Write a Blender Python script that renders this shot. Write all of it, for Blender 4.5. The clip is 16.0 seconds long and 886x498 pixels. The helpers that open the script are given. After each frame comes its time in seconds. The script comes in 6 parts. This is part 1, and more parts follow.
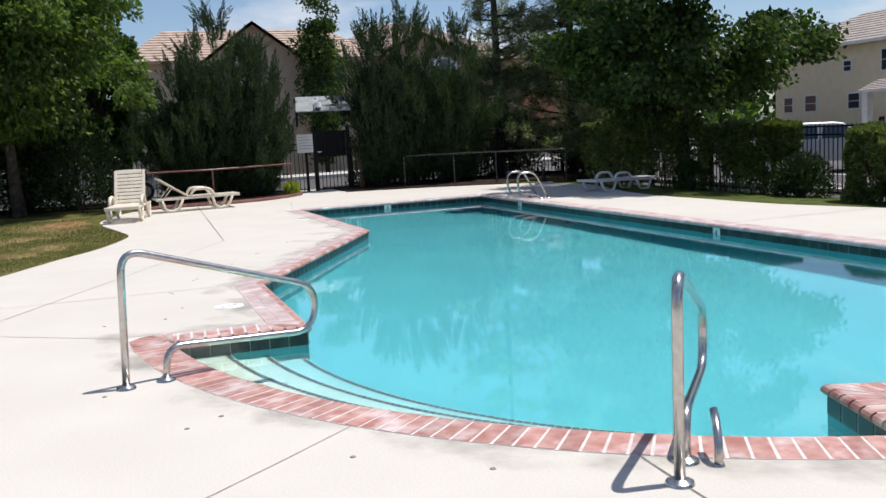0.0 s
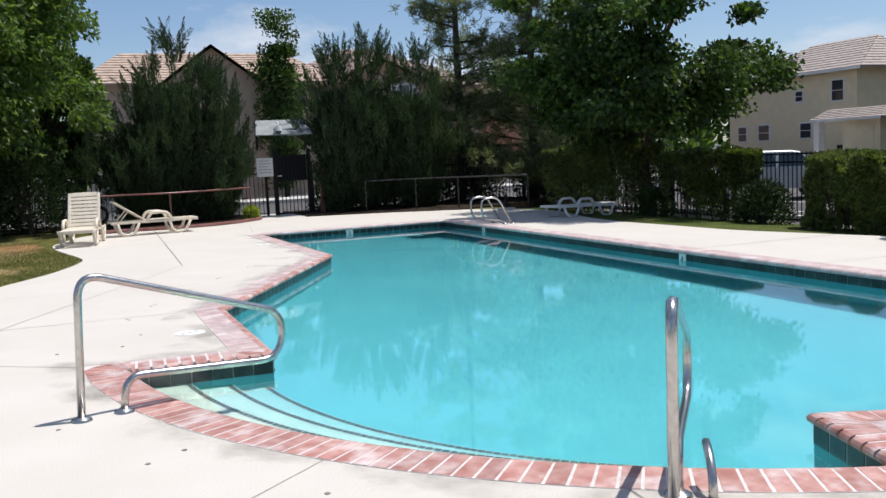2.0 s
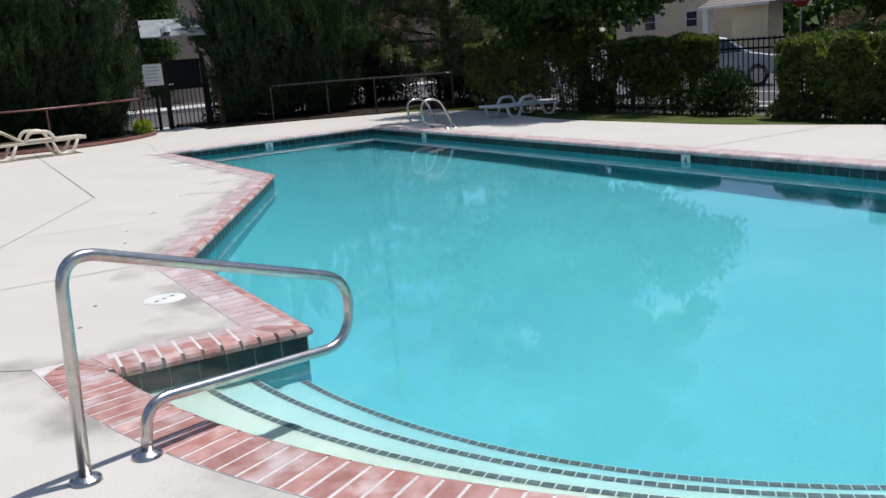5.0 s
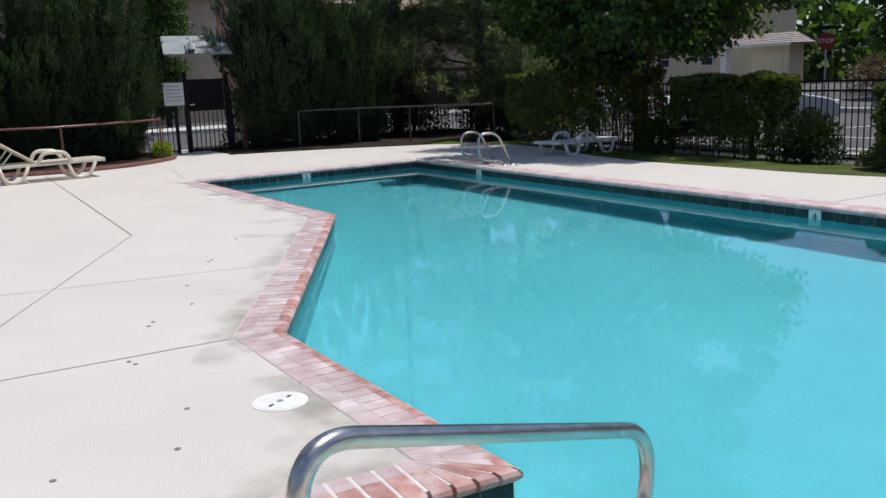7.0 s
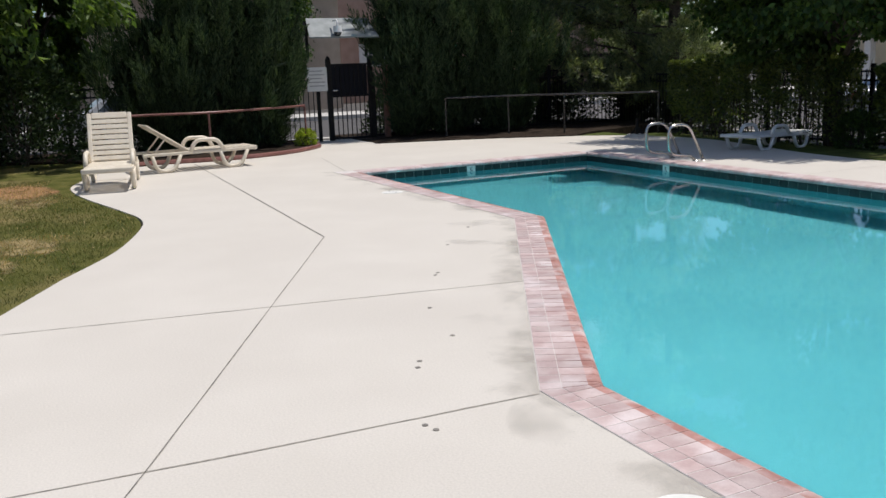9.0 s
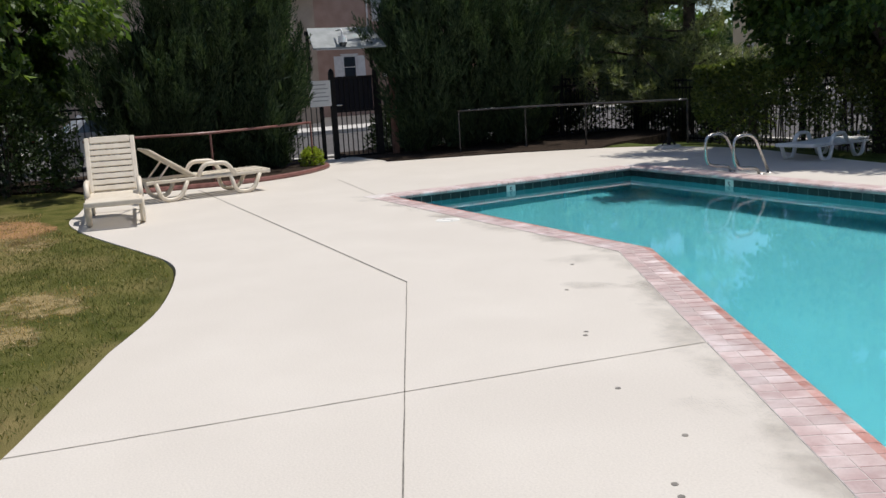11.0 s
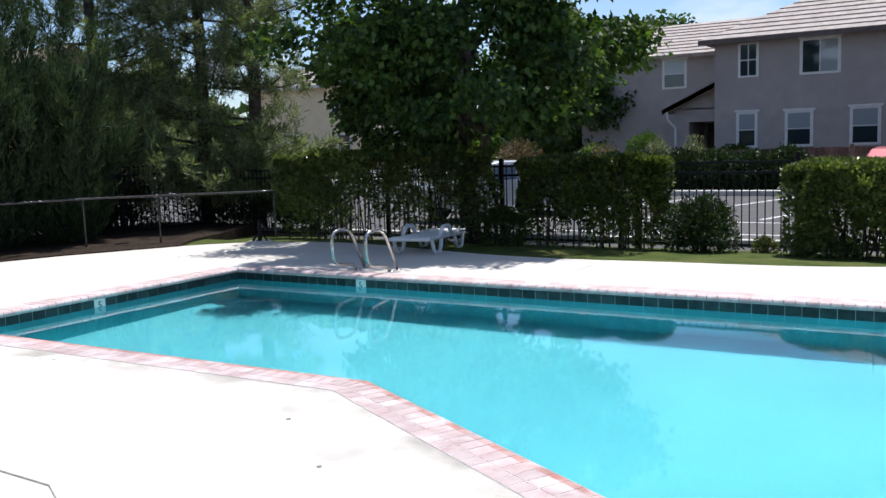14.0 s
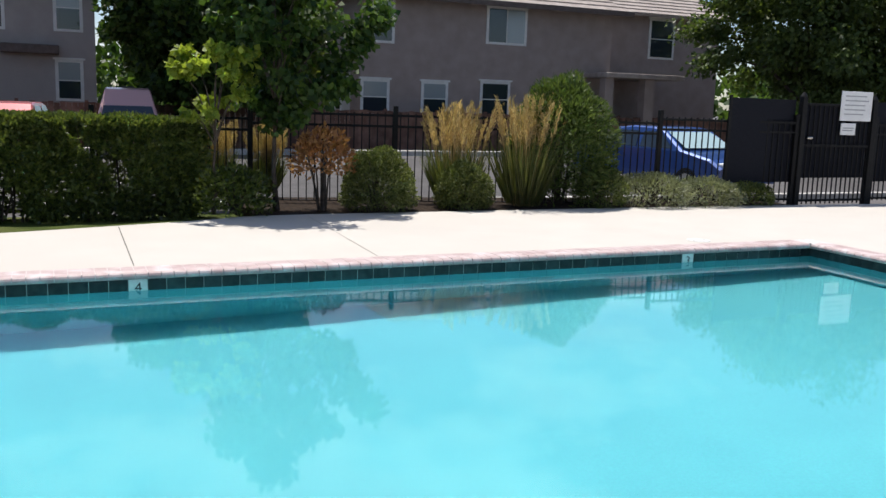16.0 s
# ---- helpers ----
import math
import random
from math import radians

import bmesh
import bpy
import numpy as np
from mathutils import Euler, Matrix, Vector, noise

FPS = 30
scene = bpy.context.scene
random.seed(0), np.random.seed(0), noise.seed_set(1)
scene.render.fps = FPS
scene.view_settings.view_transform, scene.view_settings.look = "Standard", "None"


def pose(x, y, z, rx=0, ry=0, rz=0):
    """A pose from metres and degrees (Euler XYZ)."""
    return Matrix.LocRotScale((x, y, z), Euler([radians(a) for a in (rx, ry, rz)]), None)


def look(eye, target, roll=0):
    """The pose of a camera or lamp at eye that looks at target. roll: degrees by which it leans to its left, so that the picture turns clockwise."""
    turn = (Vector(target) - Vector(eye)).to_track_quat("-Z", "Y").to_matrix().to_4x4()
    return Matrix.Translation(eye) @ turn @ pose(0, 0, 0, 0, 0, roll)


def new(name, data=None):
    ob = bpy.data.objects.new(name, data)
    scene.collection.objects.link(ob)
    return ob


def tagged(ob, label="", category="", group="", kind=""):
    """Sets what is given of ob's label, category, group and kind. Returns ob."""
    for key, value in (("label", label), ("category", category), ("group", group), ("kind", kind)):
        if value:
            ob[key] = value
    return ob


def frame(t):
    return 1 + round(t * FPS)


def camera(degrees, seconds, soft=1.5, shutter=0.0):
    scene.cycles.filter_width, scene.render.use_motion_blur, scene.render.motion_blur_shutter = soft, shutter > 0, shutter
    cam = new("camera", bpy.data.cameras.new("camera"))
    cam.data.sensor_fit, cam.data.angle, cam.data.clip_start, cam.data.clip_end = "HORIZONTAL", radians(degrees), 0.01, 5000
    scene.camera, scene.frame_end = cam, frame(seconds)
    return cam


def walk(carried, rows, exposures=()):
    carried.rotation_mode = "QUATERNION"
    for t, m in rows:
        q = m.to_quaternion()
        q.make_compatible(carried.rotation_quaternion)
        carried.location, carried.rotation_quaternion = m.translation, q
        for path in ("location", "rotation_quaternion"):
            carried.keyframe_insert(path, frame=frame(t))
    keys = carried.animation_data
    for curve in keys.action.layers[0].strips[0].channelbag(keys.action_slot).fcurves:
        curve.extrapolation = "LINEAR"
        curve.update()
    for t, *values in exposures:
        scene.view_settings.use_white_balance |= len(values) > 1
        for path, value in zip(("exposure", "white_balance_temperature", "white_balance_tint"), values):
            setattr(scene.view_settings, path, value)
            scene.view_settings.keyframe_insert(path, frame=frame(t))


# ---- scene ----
cam = camera(52.9, 16.0)
PATH = [
    (0, (13.875, -1.663, 1.476), (12.005, -1.002, 1.215), -3.2),
    (0.5, (13.874, -1.658, 1.466), (12.01, -0.976, 1.224), -3.1),
    (1, (13.883, -1.664, 1.454), (12.025, -0.964, 1.211), -3.1),
    (1.5, (13.858, -1.69, 1.448), (11.994, -0.999, 1.227), -3.2),
    (2, (13.666, -1.696, 1.449), (11.825, -0.942, 1.241), -2.7),
    (2.5, (13.388, -1.728, 1.431), (11.636, -0.82, 1.101), -3.8),
    (3, (12.994, -1.727, 1.415), (11.279, -0.792, 0.986), -4.9),
    (3.5, (12.599, -1.818, 1.44), (10.855, -0.928, 1.031), -6.2),
    (3.7, (12.445, -1.848, 1.428), (10.683, -0.98, 1.053), -5.8),
    (5.8, (10.738, -2.175, 1.49), (9.089, -1.144, 1.023), -3.9),
    (6, (10.526, -2.143, 1.491), (8.849, -1.129, 1.092), -3.3),
    (6.5, (10.061, -2.178, 1.512), (8.29, -1.316, 1.162), -4.2),
    (7, (9.598, -2.28, 1.526), (7.916, -1.267, 1.144), -2.4),
    (7.5, (9.149, -2.357, 1.508), (7.356, -1.6, 1.048), -3.2),
    (8, (8.717, -2.44, 1.498), (6.88, -1.756, 1.104), -1.9),
    (8.5, (8.256, -2.639, 1.539), (6.507, -1.756, 1.139), -0.1),
    (8.7, (8.083, -2.693, 1.516), (6.307, -1.865, 1.118), -2.1),
    (11, (6.089, -3.17, 1.565), (4.347, -2.263, 1.185), -3.3),
    (11.5, (5.662, -3.264, 1.615), (3.946, -2.29, 1.287), -2.9),
    (12, (5.194, -3.219, 1.624), (3.35, -2.471, 1.426), -4.9),
    (12.5, (4.831, -3.199, 1.59), (3.077, -2.266, 1.357), -3.2),
    (13, (4.464, -3.135, 1.595), (2.934, -1.875, 1.332), -2.4),
    (13.5, (4.115, -2.938, 1.582), (2.825, -1.426, 1.358), -4.1),
    (14, (3.738, -2.82, 1.572), (2.701, -1.125, 1.341), -1.9),
    (14.5, (3.431, -2.685, 1.589), (2.689, -0.847, 1.324), -0.6),
    (15, (3.222, -2.405, 1.615), (2.684, -0.489, 1.41), -3.4),
    (15.5, (3.101, -2.033, 1.56), (3.0, -0.046, 1.361), -1.7),
    (15.7, (3.053, -1.877, 1.488), (3.314, 0.09, 1.242), -0.9),
    (16, (2.995, -1.715, 1.497), (3.789, 0.091, 1.171), 1.9),
]
walk(cam, [(t, look(eye, target, roll)) for t, eye, target, roll in PATH],
     exposures=[(t, s - 0.03, k - 10, 12) for t, s, k in ((0.0, 0.0, 6350), (2.5, 0.0, 6250), (3.0, -0.17, 6200), (3.7, -0.2, 6150), (6.0, -0.27, 6150), (7.5, -0.27, 6200), (8.5, -0.28, 6350), (10.0, -0.27, 6550), (11.0, -0.24, 6500),
                                             (11.7, -0.08, 6550), (12.5, 0.1, 6400), (13.5, 0.28, 6150), (14.5, 0.33, 6000), (15.0, 0.16, 6150), (15.5, 0.12, 6350), (16.0, 0.08, 6450))])

# ---- world and sun ----
SUN_DIR = Vector((0.02, 0.34, 0.94)).normalized()
world = bpy.data.worlds.new("sky")
scene.world = world
world.use_nodes = True
wn, wl = world.node_tree.nodes, world.node_tree.links
wn.clear()
w_out = wn.new("ShaderNodeOutputWorld")
w_bg = wn.new("ShaderNodeBackground")
w_sky = wn.new("ShaderNodeTexSky")
w_sky.sky_type = "NISHITA"
w_sky.sun_disc = False
w_sky.sun_elevation = math.asin(SUN_DIR.z)
w_sky.sun_rotation = math.atan2(SUN_DIR.x, SUN_DIR.y)
w_sky.altitude = 600
w_sky.dust_density, w_sky.ozone_density = 0.9, 3.0
w_bg.inputs["Strength"].default_value = 0.115
w_co = wn.new("ShaderNodeTexCoord")
w_map = wn.new("ShaderNodeMapping")
w_map.inputs["Scale"].default_value = (1.0, 1.0, 2.6)
w_map.inputs["Location"].default_value = (0.35, 0.1, 0.2)
w_no = wn.new("ShaderNodeTexNoise")
w_no.inputs["Scale"].default_value = 2.6
w_no.inputs["Detail"].default_value = 9
w_no.inputs["Roughness"].default_value = 0.55
w_ra = wn.new("ShaderNodeValToRGB")
w_ra.color_ramp.elements[0].position, w_ra.color_ramp.elements[1].position = 0.525, 0.66
w_mix = wn.new("ShaderNodeMix")
w_mix.data_type = "RGBA"
w_mix.inputs["B"].default_value = (7.0, 7.2, 7.6, 1)
wl.new(w_co.outputs["Generated"], w_map.inputs["Vector"])
wl.new(w_map.outputs["Vector"], w_no.inputs["Vector"])
wl.new(w_no.outputs["Fac"], w_ra.inputs["Fac"])
wl.new(w_ra.outputs["Color"], w_mix.inputs["Factor"])
wl.new(w_sky.outputs["Color"], w_mix.inputs["A"])
wl.new(w_mix.outputs["Result"], w_bg.inputs["Color"])
wl.new(w_bg.outputs["Background"], w_out.inputs["Surface"])

sun_data = bpy.data.lights.new("sun", "SUN")
sun_data.energy, sun_data.angle, sun_data.color = 5.0, radians(0.53), (1.0, 0.96, 0.89)
sun = new("sun", sun_data)
sun.matrix_world = look(SUN_DIR * 60, (0, 0, 0))


# ---- materials ----
def nodes_of(name):
    m = bpy.data.materials.new(name)
    m.use_nodes = True
    t = m.node_tree
    return m, t.nodes, t.links, t.nodes["Principled BSDF"]


def surface(name, c1, c2, scale=4.0, rough=0.7, metal=0.0, bump=0.2, fine=60.0, c3=None, big=0.6, by="object",
            spec=0.5, jitter=0.0, bump_dist=0.004):
    """Two scales of noise between two tones, a third tone for broad stains, and fine relief."""
    m, n, l, b = nodes_of(name)
    co = n.new("ShaderNodeTexCoord")
    if by == "world":
        geo = n.new("ShaderNodeNewGeometry")
        src = geo.outputs["Position"]
    else:
        src = co.outputs["Object"]
    n1, n2, n3 = (n.new("ShaderNodeTexNoise") for _ in range(3))
    for node, sc, de in ((n1, scale, 6), (n2, fine, 3), (n3, big, 3)):
        node.inputs["Scale"].default_value, node.inputs["Detail"].default_value = sc, de
        l.new(src, node.inputs["Vector"])
    ramp = n.new("ShaderNodeValToRGB")
    ramp.color_ramp.elements[0].position, ramp.color_ramp.elements[1].position = 0.35, 0.68
    ramp.color_ramp.elements[0].color, ramp.color_ramp.elements[1].color = (*c1, 1), (*c2, 1)
    l.new(n1.outputs["Fac"], ramp.inputs["Fac"])
    col = ramp.outputs["Color"]
    if c3:
        r3 = n.new("ShaderNodeValToRGB")
        r3.color_ramp.elements[0].position, r3.color_ramp.elements[1].position = 0.5, 0.72
        l.new(n3.outputs["Fac"], r3.inputs["Fac"])
        mx = n.new("ShaderNodeMix")
        mx.data_type = "RGBA"
        mx.inputs["B"].default_value = (*c3, 1)
        l.new(r3.outputs["Color"], mx.inputs["Factor"])
        l.new(col, mx.inputs["A"])
        col = mx.outputs["Result"]
    hs = n.new("ShaderNodeHueSaturation")
    mp = n.new("ShaderNodeMapRange")
    mp.inputs["To Min"].default_value, mp.inputs["To Max"].default_value = 0.86, 1.14
    l.new(n2.outputs["Fac"], mp.inputs["Value"])
    val = mp.outputs["Result"]
    if jitter:
        oi = n.new("ShaderNodeObjectInfo")
        mj = n.new("ShaderNodeMapRange")
        mj.inputs["To Min"].default_value, mj.inputs["To Max"].default_value = 1 - jitter, 1 + jitter
        l.new(oi.outputs["Random"], mj.inputs["Value"])
        mu = n.new("ShaderNodeMath")
        mu.operation = "MULTIPLY"
        l.new(mj.outputs["Result"], mu.inputs[0])
        l.new(val, mu.inputs[1])
        val = mu.outputs["Value"]
    l.new(val, hs.inputs["Value"])
    l.new(col, hs.inputs["Color"])
    l.new(hs.outputs["Color"], b.inputs["Base Color"])
    b.inputs["Roughness"].default_value, b.inputs["Metallic"].default_value = rough, metal
    b.inputs["Specular IOR Level"].default_value = spec
    if bump:
        bp = n.new("ShaderNodeBump")
        bp.inputs["Strength"].default_value, bp.inputs["Distance"].default_value = bump, bump_dist
        l.new(n2.outputs["Fac"], bp.inputs["Height"])
        l.new(bp.outputs["Normal"], b.inputs["Normal"])
    return m


def foliage(name, dark, light, glow=0.35, rough=0.5, spec=0.3):
    """Leaves that vary one by one, and let some light through."""
    m, n, l, b = nodes_of(name)
    geo = n.new("ShaderNodeNewGeometry")
    ramp = n.new("ShaderNodeValToRGB")
    ramp.color_ramp.elements[0].color, ramp.color_ramp.elements[1].color = (*dark, 1), (*light, 1)
    l.new(geo.outputs["Random Per Island"], ramp.inputs["Fac"])
    no = n.new("ShaderNodeTexNoise")
    no.inputs["Scale"].default_value = 1.3
    l.new(geo.outputs["Position"], no.inputs["Vector"])
    hs = n.new("ShaderNodeHueSaturation")
    mp = n.new("ShaderNodeMapRange")
    mp.inputs["From Min"].default_value, mp.inputs["From Max"].default_value = 0.3, 0.7
    mp.inputs["To Min"].default_value, mp.inputs["To Max"].default_value = 0.7, 1.3
    l.new(no.outputs["Fac"], mp.inputs["Value"])
    l.new(mp.outputs["Result"], hs.inputs["Value"])
    l.new(ramp.outputs["Color"], hs.inputs["Color"])
    b.inputs["Roughness"].default_value = rough
    b.inputs["Specular IOR Level"].default_value = spec
    l.new(hs.outputs["Color"], b.inputs["Base Color"])
    tr = n.new("ShaderNodeBsdfTranslucent")
    gain = n.new("ShaderNodeMix")
    gain.data_type, gain.blend_type = "RGBA", "MULTIPLY"
    gain.inputs["Factor"].default_value = 1
    gain.inputs["B"].default_value = (1.5, 1.6, 0.7, 1)
    l.new(hs.outputs["Color"], gain.inputs["A"])
    l.new(gain.outputs["Result"], tr.inputs["Color"])
    ms = n.new("ShaderNodeMixShader")
    ms.inputs["Fac"].default_value = glow
    l.new(b.outputs["BSDF"], ms.inputs[1])
    l.new(tr.outputs["BSDF"], ms.inputs[2])
    l.new(ms.outputs["Shader"], n["Material Output"].inputs["Surface"])
    return m


def window_glass(name, tint=(0.02, 0.03, 0.04)):
    m, n, l, b = nodes_of(name)
    b.inputs["Base Color"].default_value = (*tint, 1)
    b.inputs["Roughness"].default_value = 0.04
    b.inputs["Specular IOR Level"].default_value = 0.8
    no = n.new("ShaderNodeTexNoise")
    no.inputs["Scale"].default_value = 0.8
    bp = n.new("ShaderNodeBump")
    bp.inputs["Strength"].default_value, bp.inputs["Distance"].default_value = 0.05, 0.02
    l.new(no.outputs["Fac"], bp.inputs["Height"])
    l.new(bp.outputs["Normal"], b.inputs["Normal"])
    return m


def car_paint(name, col):
    m, n, l, b = nodes_of(name)
    b.inputs["Base Color"].default_value = (*col, 1)
    b.inputs["Metallic"].default_value = 0.25
    b.inputs["Roughness"].default_value = 0.35
    b.inputs["Coat Weight"].default_value = 0.8
    b.inputs["Coat Roughness"].default_value = 0.06
    return m


M_DECK = surface("deck_concrete", (0.555, 0.515, 0.458), (0.585, 0.545, 0.487), 1.3, 0.85, bump=0.25, fine=90,
                 c3=(0.545, 0.505, 0.45), big=0.5, by="world")
M_JOINT = surface("joint_sealant", (0.13, 0.12, 0.105), (0.26, 0.24, 0.21), 20, 0.9, by="world")
M_BRICK = surface("coping_brick", (0.35, 0.145, 0.115), (0.50, 0.30, 0.262), 9, 0.6, bump=0.35, fine=120,
                  c3=(0.62, 0.52, 0.50), big=5.0, by="world", jitter=0.16)
M_BRICK_PALE = surface("bleached_coping_brick", (0.42, 0.30, 0.285), (0.55, 0.45, 0.43), 6, 0.65, bump=0.35, fine=120,
                       c3=(0.64, 0.56, 0.55), big=4.0, by="world", jitter=0.14)
M_MORTAR = surface("mortar", (0.54, 0.495, 0.47), (0.69, 0.645, 0.62), 14, 0.9, bump=0.4, by="world")
M_TILE = surface("slate_green_tile", (0.012, 0.028, 0.030), (0.032, 0.055, 0.055), 12, 0.3, by="world", jitter=0.35,
                 bump=0.15, spec=0.25)
M_MARK = surface("white_marker_tile", (0.62, 0.66, 0.62), (0.74, 0.76, 0.72), 20, 0.35)
M_BLACK = surface("black_figure", (0.012, 0.012, 0.012), (0.03, 0.03, 0.03), 20, 0.5, bump=0)
# aqua here is the light absorbed by the water, put into the plaster
M_PLASTER = surface("water_tinted_plaster", (0.082, 0.350, 0.402), (0.097, 0.386, 0.434), 0.7, 0.8, bump=0.1, by="world")
# one step plaster in three tints: water absorption by depth, put into the colour
M_STEP_TOP = surface("step_plaster_shallow_tint", (0.52, 0.54, 0.47), (0.60, 0.61, 0.53), 2, 0.8, bump=0.1, by="world")
M_STEP_MID = surface("step_plaster_middle_tint", (0.38, 0.52, 0.49), (0.45, 0.58, 0.55), 2, 0.8, bump=0.1, by="world")
M_STEP_LOW = surface("step_plaster_deep_tint", (0.25, 0.47, 0.48), (0.30, 0.52, 0.53), 2, 0.8, bump=0.1, by="world")
M_STEPTILE = surface("step_edge_tile", (0.06, 0.075, 0.075), (0.13, 0.145, 0.14), 30, 0.3, by="world")
M_STEEL = surface("brushed_steel", (0.46, 0.44, 0.42), (0.60, 0.58, 0.555), 30, 0.27, metal=1.0, bump=0.05, fine=200)
M_RESIN = surface("cream_resin", (0.66, 0.58, 0.46), (0.74, 0.67, 0.55), 5, 0.42, bump=0.05)
M_WHITE_RESIN = surface("white_resin", (0.66, 0.66, 0.64), (0.76, 0.76, 0.74), 5, 0.4, bump=0.05)
M_IRON = surface("black_iron", (0.006, 0.006, 0.007), (0.013, 0.013, 0.013), 30, 0.6, bump=0.1, spec=0.2)
M_SCREEN = surface("perforated_dark_sheet", (0.011, 0.012, 0.017), (0.018, 0.019, 0.025), 60, 0.8, spec=0.1)
M_RUSTRAIL = surface("red_brown_rail", (0.16, 0.065, 0.05), (0.26, 0.12, 0.10), 12, 0.35, bump=0.1)
M_DARKRAIL = surface("dark_glossy_rail", (0.03, 0.026, 0.024), (0.06, 0.05, 0.045), 12, 0.25, bump=0.05, spec=0.7)
M_GRASS = surface("lawn", (0.075, 0.085, 0.019), (0.155, 0.145, 0.045), 3, 0.95, bump=0.8, fine=160, c3=(0.25, 0.20, 0.085),
                  big=0.8, by="world", spec=0.1, bump_dist=0.02)
M_GRASS_GREEN = surface("green_lawn", (0.05, 0.075, 0.016), (0.105, 0.13, 0.035), 3, 0.95, bump=0.8, fine=160, c3=(0.14, 0.14, 0.05),
                        big=0.9, by="world", spec=0.1, bump_dist=0.02)
M_GROUT = surface("grey_green_grout", (0.30, 0.33, 0.315), (0.42, 0.45, 0.43), 20, 0.85, by="world")
M_JOINT_PALE = surface("worn_joint_sealant", (0.26, 0.235, 0.20), (0.38, 0.35, 0.305), 20, 0.9, by="world")
M_MULCH = surface("bark_mulch", (0.022, 0.016, 0.012), (0.055, 0.039, 0.028), 14, 0.95, bump=0.9, fine=70, by="world",
                  spec=0.1, bump_dist=0.02)
M_ASPHALT = surface("asphalt", (0.062, 0.058, 0.056), (0.095, 0.088, 0.085), 3, 0.9, bump=0.5, fine=120,
                    c3=(0.115, 0.106, 0.102), big=0.12, by="world")
M_CURB = surface("kerb_concrete", (0.42, 0.40, 0.37), (0.55, 0.53, 0.49), 6, 0.85, by="world")
M_LINE = surface("road_paint", (0.62, 0.62, 0.60), (0.78, 0.78, 0.76), 8, 0.7, by="world")
M_BARK = surface("bark", (0.045, 0.034, 0.026), (0.12, 0.095, 0.075), 9, 0.95, bump=1.0, fine=35, bump_dist=0.02)
M_ASHLEAF = foliage("ash_leaf", (0.045, 0.09, 0.022), (0.14, 0.205, 0.048), 0.48)
M_GUMLEAF = foliage("gum_leaf", (0.015, 0.041, 0.012), (0.086, 0.138, 0.031), 0.40)
M_JUNIPER = foliage("juniper_scale", (0.009, 0.022, 0.012), (0.080, 0.118, 0.058), 0.2, rough=0.7, spec=0.15)
M_PINE = foliage("pine_needle", (0.06, 0.085, 0.05), (0.26, 0.28, 0.16), 0.4, rough=0.6)
M_HEDGE = foliage("hedge_leaf", (0.016, 0.036, 0.009), (0.17, 0.21, 0.045), 0.3, rough=0.35, spec=0.5)
# brighter copy of the hedge leaf, with sunlight put into its colour
M_HEDGE_LIT = foliage("hedge_leaf_sunlit", (0.03, 0.056, 0.014), (0.20, 0.235, 0.065), 0.32, rough=0.35, spec=0.5)
M_BOX = foliage("boxwood_leaf", (0.06, 0.085, 0.025), (0.21, 0.23, 0.075), 0.25)
M_WILLOW = foliage("willowy_leaf", (0.04, 0.068, 0.017), (0.125, 0.165, 0.05), 0.35)
M_SAGE = foliage("sage_leaf", (0.15, 0.165, 0.10), (0.29, 0.30, 0.20), 0.25)
M_PLUME = foliage("dry_plume", (0.34, 0.23, 0.11), (0.60, 0.45, 0.25), 0.3)
M_GRASSBLADE = foliage("fountain_grass_blade", (0.06, 0.085, 0.025), (0.19, 0.19, 0.07), 0.3)
# darker variant of the gum leaf: shade under tall trees put into its colour
M_SHADELEAF = foliage("shade_darkened_leaf", (0.008, 0.020, 0.007), (0.045, 0.075, 0.020), 0.15)
M_DUSTY = foliage("dusty_rose_leaf", (0.06, 0.045, 0.03), (0.20, 0.14, 0.115), 0.3)
M_RUSSET = foliage("russet_leaf", (0.26, 0.11, 0.045), (0.50, 0.26, 0.12), 0.35)
M_LAWNBLADE = foliage("lawn_blade", (0.07, 0.088, 0.02), (0.165, 0.16, 0.05), 0.3)
M_LIME = foliage("bright_leaf", (0.15, 0.21, 0.03), (0.32, 0.36, 0.06), 0.45)
M_STUCCO_TAN = surface("tan_stucco", (0.46, 0.36, 0.27), (0.54, 0.43, 0.33), 2, 0.9, bump=0.5, fine=50, by="world")
M_STUCCO_PINK = surface("rose_tan_stucco", (0.40, 0.26, 0.20), (0.47, 0.32, 0.25), 2, 0.9, bump=0.5, fine=50, by="world")
M_STUCCO_GRAY = surface("taupe_gray_stucco", (0.35, 0.31, 0.29), (0.40, 0.36, 0.335), 2, 0.9, bump=0.5, fine=50,
                        c3=(0.33, 0.29, 0.27), big=0.25, by="world")
M_STUCCO_BROWN = surface("brown_stucco", (0.30, 0.24, 0.215), (0.36, 0.29, 0.26), 2, 0.9, bump=0.5, fine=50, by="world")
M_STUCCO_CREAM = surface("cream_stucco", (0.74, 0.62, 0.40), (0.80, 0.68, 0.46), 2, 0.9, bump=0.5, fine=50, by="world")
M_TRIM = surface("white_trim", (0.66, 0.65, 0.62), (0.76, 0.75, 0.72), 6, 0.6)
M_DARKTRIM = surface("dark_trim", (0.09, 0.065, 0.055), (0.14, 0.105, 0.09), 6, 0.7)
M_ROOF = surface("roof_tile", (0.30, 0.25, 0.22), (0.42, 0.36, 0.32), 3, 0.8, bump=0.4, fine=20, by="world")
M_ROOF_TAN = surface("tan_roof_tile", (0.36, 0.26, 0.20), (0.50, 0.39, 0.31), 3, 0.8, bump=0.4, fine=20, by="world")
